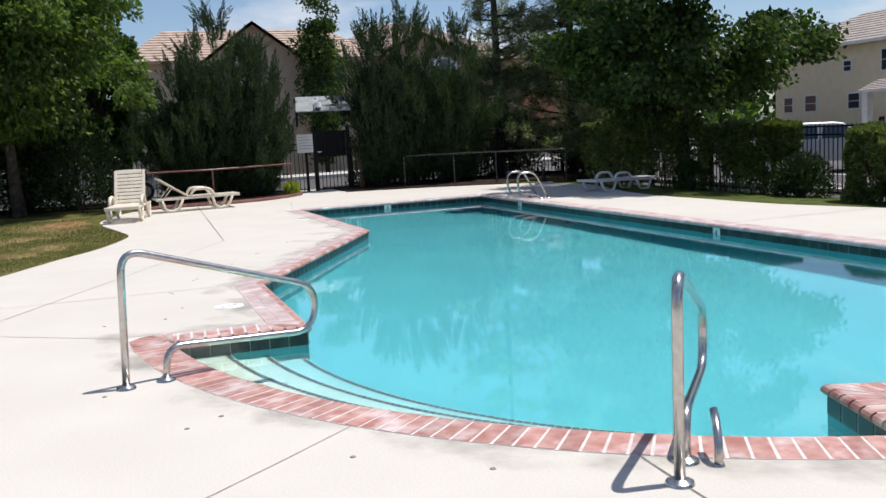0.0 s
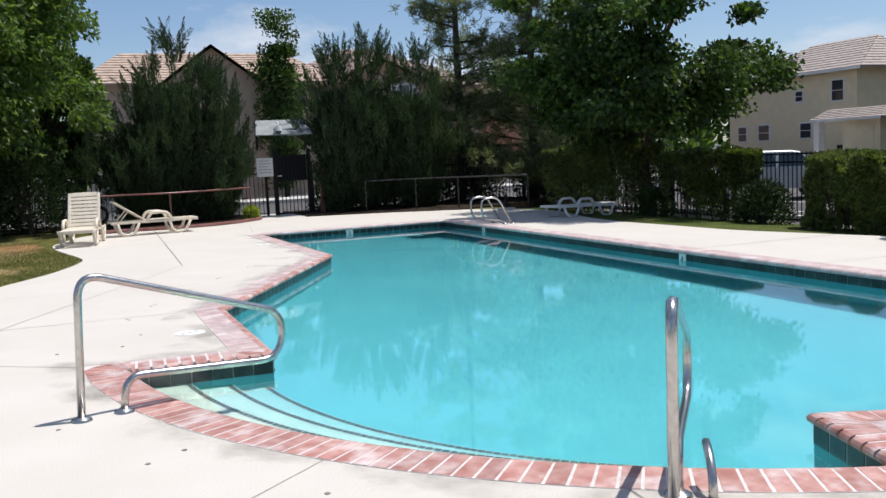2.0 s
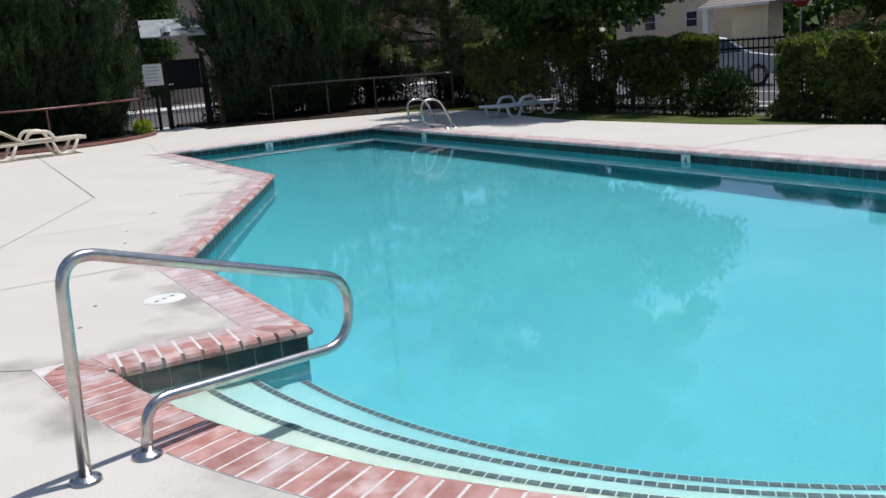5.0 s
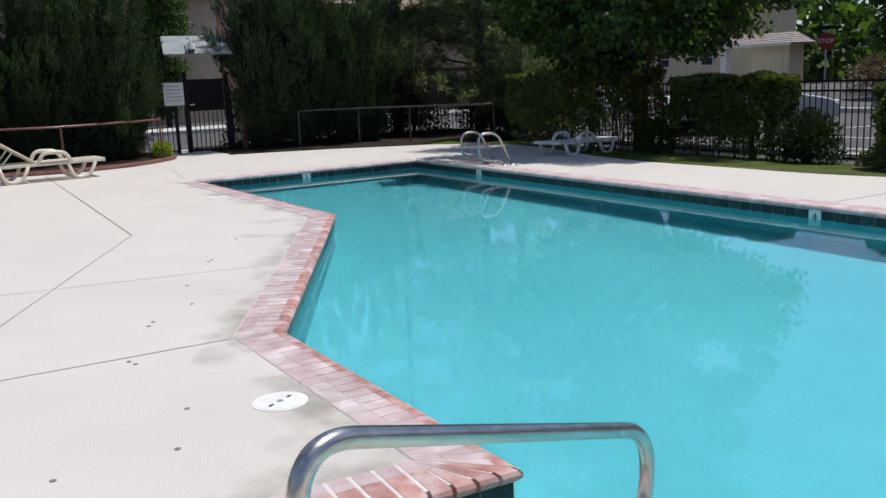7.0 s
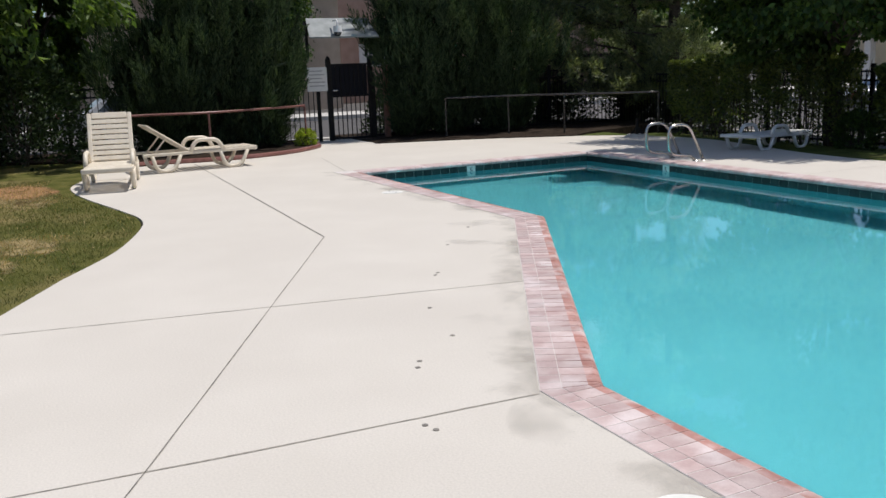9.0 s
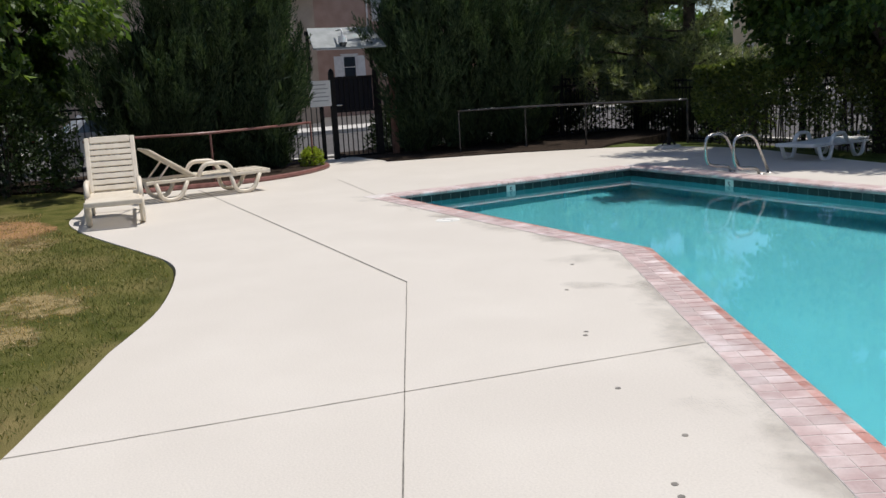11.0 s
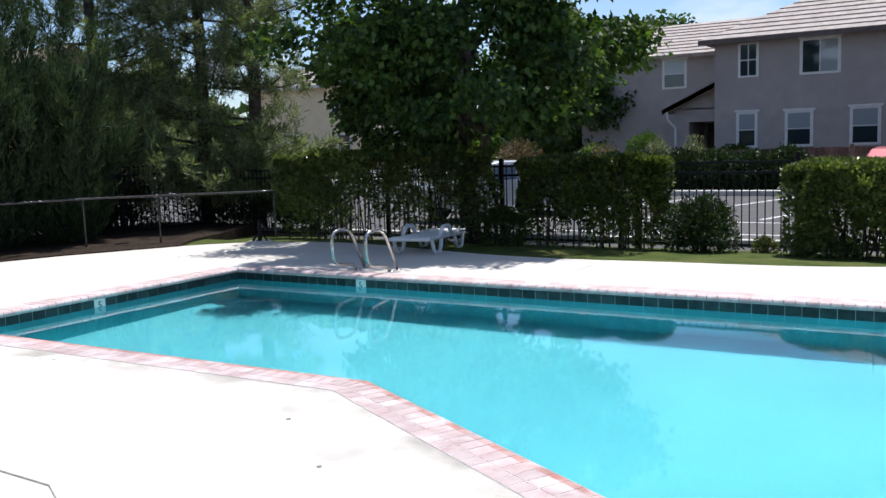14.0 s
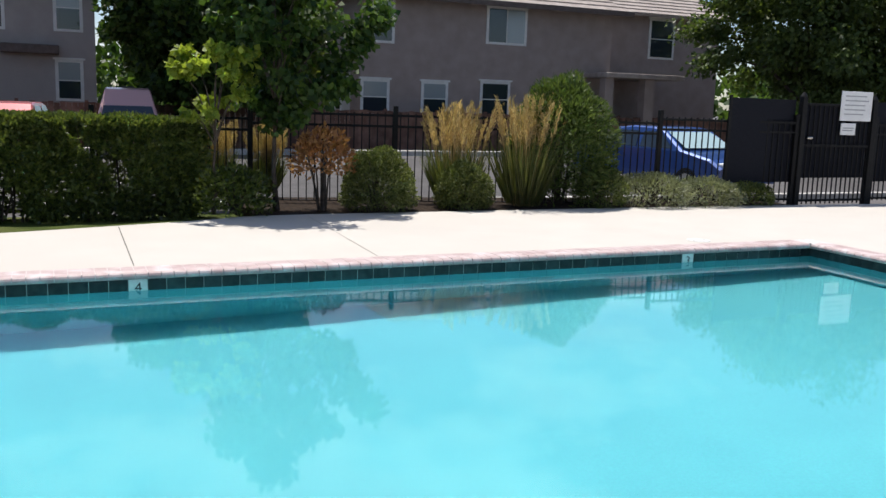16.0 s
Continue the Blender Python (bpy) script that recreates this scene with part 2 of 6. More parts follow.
M_ROOF_BROWN = surface("brown_roof_tile", (0.24, 0.175, 0.15), (0.35, 0.27, 0.235), 3, 0.8, bump=0.4, fine=20, by="world")
M_GLASS = window_glass("window_glass")
M_GLASS_PALE = window_glass("blind_behind_glass", (0.30, 0.33, 0.34))
M_SUNSHADE = window_glass("sunshade_behind_glass", (0.42, 0.56, 0.56))
M_WOODFENCE = surface("red_brown_fence_wood", (0.12, 0.058, 0.040), (0.23, 0.125, 0.09), 3, 0.85, bump=0.6, fine=40,
                      by="world", jitter=0.3)
M_TYRE = surface("tyre_rubber", (0.012, 0.012, 0.012), (0.025, 0.025, 0.025), 20, 0.8)
M_RIM = surface("alloy_rim", (0.45, 0.45, 0.46), (0.6, 0.6, 0.61), 20, 0.3, metal=1.0)
M_SIGN = surface("white_sign_board", (0.72, 0.73, 0.73), (0.80, 0.80, 0.80), 4, 0.55)
M_SIGNTEXT = surface("sign_print", (0.30, 0.31, 0.33), (0.40, 0.41, 0.43), 9, 0.6)
M_RED = surface("sign_red", (0.27, 0.016, 0.02), (0.33, 0.025, 0.03), 9, 0.45)
M_GALV = surface("galvanised_steel", (0.42, 0.43, 0.43), (0.55, 0.55, 0.55), 9, 0.5, metal=0.8)
M_COVER = surface("white_plastic_cover", (0.68, 0.67, 0.63), (0.78, 0.77, 0.73), 6, 0.5)

# water: a clear tinted sheet with faint ripples
# white canopy sheet, greyed because its partial shade is in the colour
M_CANOPY = surface("shade_grey_sheet", (0.17, 0.19, 0.19), (0.25, 0.27, 0.27), 5, 0.6)


def ragged(name, colour, scale, lo, hi, most, c2=None):
    """A thin film whose ragged edge follows noise and the mesh's fade layer."""
    m, n, l, b = nodes_of(name)
    b.inputs["Roughness"].default_value = 0.88
    at, ge, no, no2 = (n.new(k) for k in ("ShaderNodeAttribute", "ShaderNodeNewGeometry", "ShaderNodeTexNoise", "ShaderNodeTexNoise"))
    at.attribute_name = "fade"
    no.inputs["Scale"].default_value, no.inputs["Detail"].default_value, no.inputs["Roughness"].default_value = scale, 8, 0.62
    no2.inputs["Scale"].default_value, no2.inputs["Detail"].default_value = scale * 14, 4
    ra = n.new("ShaderNodeValToRGB")
    ra.color_ramp.elements[0].color, ra.color_ramp.elements[1].color = (*colour, 1), (*(c2 or colour), 1)
    ra.color_ramp.elements[0].position, ra.color_ramp.elements[1].position = 0.35, 0.65
    mu, mr = n.new("ShaderNodeMath"), n.new("ShaderNodeMapRange")
    mu.operation, mr.interpolation_type = "MULTIPLY", "SMOOTHSTEP"
    mr.inputs["From Min"].default_value, mr.inputs["From Max"].default_value, mr.inputs["To Max"].default_value = lo, hi, most
    tp, ms = n.new("ShaderNodeBsdfTransparent"), n.new("ShaderNodeMixShader")
    l.new(ge.outputs["Position"], no.inputs["Vector"])
    l.new(ge.outputs["Position"], no2.inputs["Vector"])
    l.new(no2.outputs["Fac"], ra.inputs["Fac"])
    l.new(ra.outputs["Color"], b.inputs["Base Color"])
    l.new(no.outputs["Fac"], mu.inputs[0])
    l.new(at.outputs["Fac"], mu.inputs[1])
    l.new(mu.outputs["Value"], mr.inputs["Value"])
    l.new(mr.outputs["Result"], ms.inputs["Fac"])
    l.new(tp.outputs["BSDF"], ms.inputs[1])
    l.new(b.outputs["BSDF"], ms.inputs[2])
    l.new(ms.outputs["Shader"], n["Material Output"].inputs["Surface"])
    return m


M_STAIN = ragged("water_stain", (0.32, 0.29, 0.25), 1.5, 0.38, 0.68, 0.42)
M_DRY = ragged("dry_turf", (0.19, 0.145, 0.055), 5.5, 0.34, 0.55, 0.85, (0.36, 0.27, 0.12))
M_BARE = ragged("worn_bare_soil", (0.24, 0.125, 0.05), 3.0, 0.26, 0.5, 0.95, (0.36, 0.20, 0.09))
M_DAMP = ragged("old_damp_stain", (0.27, 0.25, 0.22), 2.4, 0.34, 0.66, 0.17)

M_WATER, _n, _l, _b = nodes_of("pool_water")
_g = _n.new("ShaderNodeBsdfRefraction")
_g.inputs["IOR"].default_value, _g.inputs["Roughness"].default_value = 1.333, 0.0
_g.inputs["Color"].default_value = (0.74, 0.89, 0.90, 1)
_gl = _n.new("ShaderNodeBsdfGlossy")
_gl.inputs["Roughness"].default_value = 0.03
_gl.inputs["Color"].default_value = (1, 1, 1, 1)
_fr = _n.new("ShaderNodeFresnel")
_fr.inputs["IOR"].default_value = 1.333
_ms = _n.new("ShaderNodeMixShader")
_no = _n.new("ShaderNodeTexNoise")
_no.inputs["Scale"].default_value, _no.inputs["Detail"].default_value = 1.7, 1
_geo = _n.new("ShaderNodeNewGeometry")
_bp = _n.new("ShaderNodeBump")
_bp.inputs["Strength"].default_value, _bp.inputs["Distance"].default_value = 0.022, 0.02
_l.new(_geo.outputs["Position"], _no.inputs["Vector"])
_l.new(_no.outputs["Fac"], _bp.inputs["Height"])
for _node in (_g, _gl, _fr):
    _l.new(_bp.outputs["Normal"], _node.inputs["Normal"])
_l.new(_fr.outputs["Fac"], _ms.inputs["Fac"])
_l.new(_g.outputs["BSDF"], _ms.inputs[1])
_l.new(_gl.outputs["BSDF"], _ms.inputs[2])
_l.new(_ms.outputs["Shader"], _n["Material Output"].inputs["Surface"])


# ---- building helpers ----
def part(name, bm, material, parent=None, label="", smooth=False):
    """Links a bmesh as one mesh object under its parent."""
    me = bpy.data.meshes.new(name)
    bm.normal_update()
    bm.to_mesh(me)
    bm.free()
    if smooth:
        me.polygons.foreach_set("use_smooth", [True] * len(me.polygons))
    me.materials.append(material)
    ob = new(name, me)
    if parent:
        ob.parent = parent
    if label:
        ob["label"] = label
    return ob


def thing(name, label, category, m=None, group="", kind=""):
    ob = new(name)
    ob.empty_display_size = 0.1
    if m is not None:
        ob.matrix_world = m
    return tagged(ob, label, category, group, kind)


def add_box(bm, x0, y0, z0, x1, y1, z1, bevel=0.0, m=None):
    made = bmesh.ops.create_cube(bm, size=1)["verts"]
    for v in made:
        v.co = Vector(((x0 + x1) / 2 + v.co.x * (x1 - x0), (y0 + y1) / 2 + v.co.y * (y1 - y0),
                       (z0 + z1) / 2 + v.co.z * (z1 - z0)))
        if m is not None:
            v.co = m @ v.co
    if bevel:
        edges = list({e for v in made for e in v.link_edges})
        bmesh.ops.bevel(bm, geom=edges, offset=bevel, segments=2, affect="EDGES", profile=0.5)
    return bm


def box(x0, y0, z0, x1, y1, z1, bevel=0.0, m=None):
    return add_box(bmesh.new(), x0, y0, z0, x1, y1, z1, bevel, m)


def tube(points, radius, sides=12, bm=None, closed=False, caps=True, radii=None):
    """A round bar along a line of points."""
    bm = bm or bmesh.new()
    pts = [Vector(p) for p in points]
    rings, up = [], None
    for i, p in enumerate(pts):
        a = pts[i - 1] if (i or closed) else p
        b = pts[(i + 1) % len(pts)] if (i < len(pts) - 1 or closed) else p
        d = (b - a).normalized()
        if up is None:
            up = d.orthogonal().normalized()
        up = (up - d * up.dot(d)).normalized()
        side = d.cross(up)
        r = radii[i] if radii else radius
        rings.append([bm.verts.new(p + (up * math.cos(k * math.tau / sides) + side * math.sin(k * math.tau / sides)) * r)
                      for k in range(sides)])
    for a, b in zip(rings, rings[1:] + ([rings[0]] if closed else [])):
        for k in range(sides):
            bm.faces.new((a[k], a[(k + 1) % sides], b[(k + 1) % sides], b[k]))
    if caps and not closed:
        bm.faces.new(rings[0][::-1])
        bm.faces.new(rings[-1])
    return bm


def rounded(points, radius, steps=6):
    """A line of points with its inner corners rounded off."""
    pts = [Vector(p) for p in points]
    out = [pts[0]]
    for a, b, c in zip(pts, pts[1:], pts[2:]):
        d1, d2 = (a - b), (c - b)
        r = min(radius, d1.length * 0.49, d2.length * 0.49)
        p, q = b + d1.normalized() * r, b + d2.normalized() * r
        for k in range(steps + 1):
            u = k / steps
            out.append(p * (1 - u) ** 2 + b * 2 * u * (1 - u) + q * u ** 2)
    return out + [pts[-1]]


def disc(x, y, z0, z1, r0, r1, sides=24, bm=None):
    bm = bm or bmesh.new()
    lo = [bm.verts.new((x + r0 * math.cos(k * math.tau / sides), y + r0 * math.sin(k * math.tau / sides), z0)) for k in range(sides)]
    hi = [bm.verts.new((x + r1 * math.cos(k * math.tau / sides), y + r1 * math.sin(k * math.tau / sides), z1)) for k in range(sides)]
    for k in range(sides):
        bm.faces.new((lo[k], lo[(k + 1) % sides], hi[(k + 1) % sides], hi[k]))
    bm.faces.new(lo[::-1])
    bm.faces.new(hi)
    return bm


def filled(loops, z=0.0, depth=0.0):
    """A flat sheet inside the first loop and outside the others, with skirts of the given depth."""
    bm = bmesh.new()
    rims = []
    for loop in loops:
        vs = [bm.verts.new((x, y, z)) for x, y in loop]
        rims.append(vs)
        for a, b in zip(vs, vs[1:] + vs[:1]):
            bm.edges.new((a, b))
    bmesh.ops.triangle_fill(bm, use_beauty=True, edges=bm.edges[:], normal=(0, 0, 1))
    for f in bm.faces:
        f.normal_update()
        if f.normal.z < 0:
            f.normal_flip()
    if depth:
        for vs in rims:
            low = [bm.verts.new((v.co.x, v.co.y, z - depth)) for v in vs]
            n = len(vs)
            for k in range(n):
                bm.faces.new((vs[k], vs[(k + 1) % n], low[(k + 1) % n], low[k]))
    return bm


def smooth_line(points, steps=6, closed=False):
    """A soft curve through points of a plan (Catmull-Rom)."""
    n, out = len(points), []
    rng = range(n) if closed else range(n - 1)
    for i in rng:
        p0, p1 = points[i - 1] if (i or closed) else points[i], points[i]
        p2 = points[(i + 1) % n]
        p3 = points[(i + 2) % n] if (closed or i + 2 < n) else p2
        for k in range(steps):
            u = k / steps
            out.append(tuple(0.5 * (2 * b + (c - a) * u + (2 * a - 5 * b + 4 * c - d) * u * u + (3 * b - a - 3 * c + d) * u ** 3)
                             for a, b, c, d in zip(p0, p1, p2, p3)))
    if not closed:
        out.append(tuple(points[-1]))
    return out


def leaf_mesh(name, base, way, length, width, material, parent=None, fold=0.25, seed=0, kind="", label="", twist=None):
    """Many small folded leaves: rows of base points, growing directions, lengths and widths."""
    rng = np.random.default_rng(seed)
    n = len(base)
    way = way / np.maximum(np.linalg.norm(way, axis=1, keepdims=True), 1e-6)
    ref = rng.normal(size=(n, 3)) if twist is None else twist
    side = np.cross(way, ref)
    side /= np.maximum(np.linalg.norm(side, axis=1, keepdims=True), 1e-6)
    nor = np.cross(side, way)
    length = np.broadcast_to(np.asarray(length, float), (n,))[:, None]
    width = np.broadcast_to(np.asarray(width, float), (n,))[:, None]
    mid = base + way * length * 0.45 + nor * width * fold
    co = np.stack([base, mid + side * width * 0.5, base + way * length, mid - side * width * 0.5], axis=1).reshape(-1, 3)
    me = bpy.data.meshes.new(name)
    me.vertices.add(4 * n)
    me.vertices.foreach_set("co", co.astype(np.float32).ravel())
    me.loops.add(4 * n)
    me.loops.foreach_set("vertex_index", np.arange(4 * n, dtype=np.int32))
    me.polygons.add(n)
    me.polygons.foreach_set("loop_start", np.arange(0, 4 * n, 4, dtype=np.int32))
    me.polygons.foreach_set("loop_total", np.full(n, 4, dtype=np.int32))
    me.update(calc_edges=True)
    me.validate()
    me.materials.append(material)
    ob = new(name, me)
    if parent:
        ob.parent = parent
    if kind:
        ob["kind"] = kind
    if label:
        ob["label"] = label
    return ob


def unit(v):
    return v / np.maximum(np.linalg.norm(v, axis=-1, keepdims=True), 1e-6)


# ---- plan of the pool ----
ARC_C, ARC_R = Vector((6.33, 3.50)), 4.95


def arc_points(a0, a1, n, r):
    return [(ARC_C.x + r * math.cos(radians(a0 + (a1 - a0) * k / n)), ARC_C.y + r * math.sin(radians(a0 + (a1 - a0) * k / n)))
            for k in range(n + 1)]


A0, A1 = -83.5, -23.0      # the arc of steps, seen from its centre
arc_in = arc_points(A0, A1, 40, ARC_R)
POOL = [(-4.92, 5.97), (-4.92, 1.85), (0.2, 1.95), (4.47, -0.37), (6.95, -0.36)] + arc_in + [(10.11, 1.80), (11.05, 4.05), (11.05, 5.97)]
COPE = 0.31


def offset_loop(loop, d):
    """The loop moved outwards by d (the pool's loop runs counter-clockwise)."""
    out, n = [], len(loop)
    for i in range(n):
        a, b, c = Vector(loop[i - 1]), Vector(loop[i]), Vector(loop[(i + 1) % n])
        e1, e2 = (b - a).normalized(), (c - b).normalized()
        n1, n2 = Vector((e1.y, -e1.x)), Vector((e2.y, -e2.x))
        m = (n1 + n2).normalized()
        out.append(tuple(b + m * (d / max(m.dot(n1), 0.35))))
    return out


COPE_OUT = offset_loop(POOL, COPE)
TILE_LOOP = offset_loop(POOL, 0.03)
WATER_Z = -0.135

# ---- ground, deck, lawns ----
DECK_EDGE = smooth_line([(1.7, -3.17), (3.0, -3.9), (4.0, -5.2), (4.4, -8.0), (4.5, -14.0)], 4) + [(24, -14), (24, 9.3)] + smooth_line(
    [(15.0, 9.35), (12.5, 9.5), (8.0, 9.5), (5.4, 9.45), (4.6, 9.15), (2.8, 8.6), (1.75, 8.36), (0.25, 8.28), (-1.1, 8.2), (-2.5, 8.35),
     (-4.0, 8.75), (-5.5, 9.05), (-7.0, 8.75), (-8.1, 7.8), (-9.0, 6.2), (-9.5, 4.8), (-9.75, 3.95)], 5) + [(-11.7, 4.7), (-11.7, 3.3)] + smooth_line(
    [(-9.75, 2.7), (-9.1, 2.1), (-8.7, 1.4), (-8.55, 0.5), (-8.7, -0.6), (-8.5, -1.3), (-7.9, -1.72), (-6.9, -1.98), (-6.05, -2.18), (-4.85, -2.1), (-3.18, -1.78),
     (-2.4, -1.66), (-1.71, -1.74), (-0.55, -2.1), (0.39, -2.58)], 5)
ground = part("ground", filled([[(-900, -900), (900, -900), (900, 900), (-900, 900)], [(-6, -3), (13, -3), (13, 7), (-6, 7)]], -0.26), M_ASPHALT)
tagged(ground, "grey asphalt ground of street and parking lot", "ground", kind="structure")
deck = part("pavement", filled([DECK_EDGE, COPE_OUT], 0.0, 0.4), M_DECK)
tagged(deck, "pale sunlit concrete pool deck with faint stains", "pool deck", kind="structure")

lawn_left = part("lawn", filled([smooth_line([(1.75, -3.2), (0.39, -2.6), (-0.55, -2.12), (-1.71, -1.76), (-2.4, -1.68), (-3.18, -1.72), (-4.75, -1.95), (-6.2, -1.95),
                                              (-7.4, -1.6), (-8.6, -1.2), (-10.6, -2.0), (-11.0, -3.0), (-11.2, -6.0), (-10.0, -12.0), (0.0, -13.0), (4.4, -12.0), (4.4, -8.0), (4.0, -5.2), (3.0, -3.95)], 5, True)], -0.012, 0.1), M_GRASS)
tagged(lawn_left, "patchy green lawn with dry brown spots", "lawn", kind="structure")
lawn_bm = filled([smooth_line([(5.3, 9.42), (4.6, 9.13), (2.8, 8.58), (1.75, 8.34), (0.25, 8.26), (-1.1, 8.18), (-2.5, 8.33), (-4.0, 8.73), (-5.5, 9.03), (-7.0, 8.73), (-8.1, 7.78)], 5)
                  + [(-9.2, 9.2), (-9.8, 10.4), (-10.4, 11.6), (5.6, 11.6), (5.5, 10.4)]], -0.012, 0.3)
for vert in lawn_bm.verts:
    vert.co.z -= 0.23 * min(max((vert.co.y - 9.0) / 1.7, 0), 1)
lawn_far = part("lawn", lawn_bm, M_GRASS_GREEN)
tagged(lawn_far, "narrow strip of green lawn beside the iron fence", "lawn", kind="structure")
bed_left = part("planting_bed", filled([[(-12.8, -14), (-9.2, -13), (-11.3, -6.0), (-11.0, -3.0), (-10.4, -1.9), (-8.9, -1.35), (-8.48, -1.3), (-8.66, -0.6), (-8.5, 0.5), (-8.65, 1.4), (-9.05, 2.1), (-9.7, 2.72), (-12.8, 2.75)]], 0.03, 0.4), M_MULCH)
tagged(bed_left, "dark bark mulch bed under the junipers", "planting bed", kind="structure")
bed_far = part("planting_bed", filled([[(-12.8, 4.05), (-9.7, 4.05), (-9.45, 4.8), (-8.95, 6.2), (-8.05, 7.8), (-8.6, 8.6), (-9.6, 11.5), (-12.8, 11.5)]], 0.02, 0.4), M_MULCH)
tagged(bed_far, "dark bark mulch bed under the pines", "planting bed", kind="structure")
bed_right = part("planting_bed", filled([[(5.3, 9.46), (8.0, 9.52), (12.5, 9.52), (14.2, 9.4), (14.2, 10.6), (5.4, 11.6)]], -0.005, 0.4), M_MULCH)
tagged(bed_right, "bare mulch bed with shrubs and grasses", "planting bed", kind="structure")

# ---- pool shell and water ----
shell = bmesh.new()
FLOOR_DEEP, FLOOR_SHALLOW = -1.55, -1.05


def floor_z(x):
    return FLOOR_DEEP + (FLOOR_SHALLOW - FLOOR_DEEP) * min(max((x + 3.0) / 9.0, 0), 1)


top = [shell.verts.new((x, y, -0.05)) for x, y in TILE_LOOP]
bot = [shell.verts.new((x, y, floor_z(x))) for x, y in TILE_LOOP]
for k in range(len(top)):
    shell.faces.new((top[k], top[(k + 1) % len(top)], bot[(k + 1) % len(top)], bot[k]))
fl = bmesh.ops.triangle_fill(shell, use_beauty=True, edges=[e for e in shell.edges if e.verts[0] in bot and e.verts[1] in bot], normal=(0, 0, 1))
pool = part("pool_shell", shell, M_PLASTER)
tagged(pool, "plaster shell of the swimming pool, aqua from the water's tint", "swimming pool", kind="structure")
water = part("water", filled([offset_loop(POOL, 0.012)], WATER_Z), M_WATER)
water.visible_shadow = False
tagged(water, "clear turquoise pool water with soft ripples", "water", kind="structure")

# steps that narrow along the arc, with dark tile edges
def tread_at(tread, u):
    return tread * (1.0 - 0.2 * min(max(u, 0.0), 1.0))


# each lower step takes a bluer plaster that stands for deeper water
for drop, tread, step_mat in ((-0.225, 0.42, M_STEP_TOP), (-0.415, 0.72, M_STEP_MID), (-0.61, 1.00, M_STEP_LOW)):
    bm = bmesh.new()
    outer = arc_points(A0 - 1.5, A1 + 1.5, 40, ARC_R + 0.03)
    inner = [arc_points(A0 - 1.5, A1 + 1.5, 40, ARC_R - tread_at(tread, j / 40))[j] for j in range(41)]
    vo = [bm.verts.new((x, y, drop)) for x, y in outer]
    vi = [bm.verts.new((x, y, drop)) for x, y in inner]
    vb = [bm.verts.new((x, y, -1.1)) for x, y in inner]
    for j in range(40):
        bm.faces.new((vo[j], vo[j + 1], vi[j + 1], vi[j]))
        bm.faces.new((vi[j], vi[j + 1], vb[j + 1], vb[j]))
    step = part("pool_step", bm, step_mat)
    tagged(step, "curved plaster entry step, coloured for its depth under water", "pool step", group="pool entry steps", kind="structure")
    n_edge = 84
    edge_bm = bmesh.new()
    for j in range(n_edge):
        a, b = radians(A0 + (A1 - A0) * (j + 0.06) / n_edge), radians(A0 + (A1 - A0) * (j + 0.94) / n_edge)
        ra, rb = (ARC_R - tread_at(tread, 0.024 + 0.952 * (j + f) / n_edge) for f in (0.06, 0.94))
        q = [edge_bm.verts.new((ARC_C.x + r * math.cos(g), ARC_C.y + r * math.sin(g), drop + 0.004)) for r, g in ((ra + 0.008, a), (ra + 0.046, a), (rb + 0.046, b), (rb + 0.008, b))]
        edge_bm.faces.new(q)
    part("edge_tiles", edge_bm, M_STEPTILE, step, "dark mosaic tile edge")["kind"] = "stuff"

# ---- coping: mortar bed, then bricks laid on edge ----
coping = part("coping", filled([COPE_OUT, offset_loop(POOL, 0.032)], 0.0035, 0.0535), M_MORTAR)
tagged(coping, "brick pool coping with pale worn mortar joints", "pool coping", kind="structure")
PROFILE = [(0.014, -0.05), (0.001, -0.038), (-0.002, -0.02), (0.008, -0.004), (0.03, 0.0055), (COPE - 0.004, 0.0052), (COPE - 0.002, -0.012)]


FRONT = PROFILE[:5] + [(0.075, 0.0052), (0.2, 0.0046), (0.2005, -0.012)]
REAR = [(0.2035, -0.012), (0.204, 0.0044), (COPE - 0.004, 0.0044), (COPE - 0.002, -0.012)]


def brick_bm(a0, a1, b0, b1, bm=None, m=None, prof=PROFILE):
    """A brick between its two sides: a at the water's edge, b at the deck's edge (places along the edge)."""
    bm = bm or bmesh.new()
    rows = []
    for x_in, x_out in ((a0, b0), (a1, b1)):
        rows.append([])
        for d, z in prof:
            u = max(d, 0) / COPE
            co = Vector((x_in + (x_out - x_in) * u, d, z))
            rows[-1].append(bm.verts.new(m @ co if m is not None else co))
    for k in range(len(prof) - 1):
        bm.faces.new((rows[0][k], rows[1][k], rows[1][k + 1], rows[0][k + 1]))
    bm.faces.new(rows[0])
    bm.faces.new(rows[1][::-1])
    return bm


brick_meshes = {}


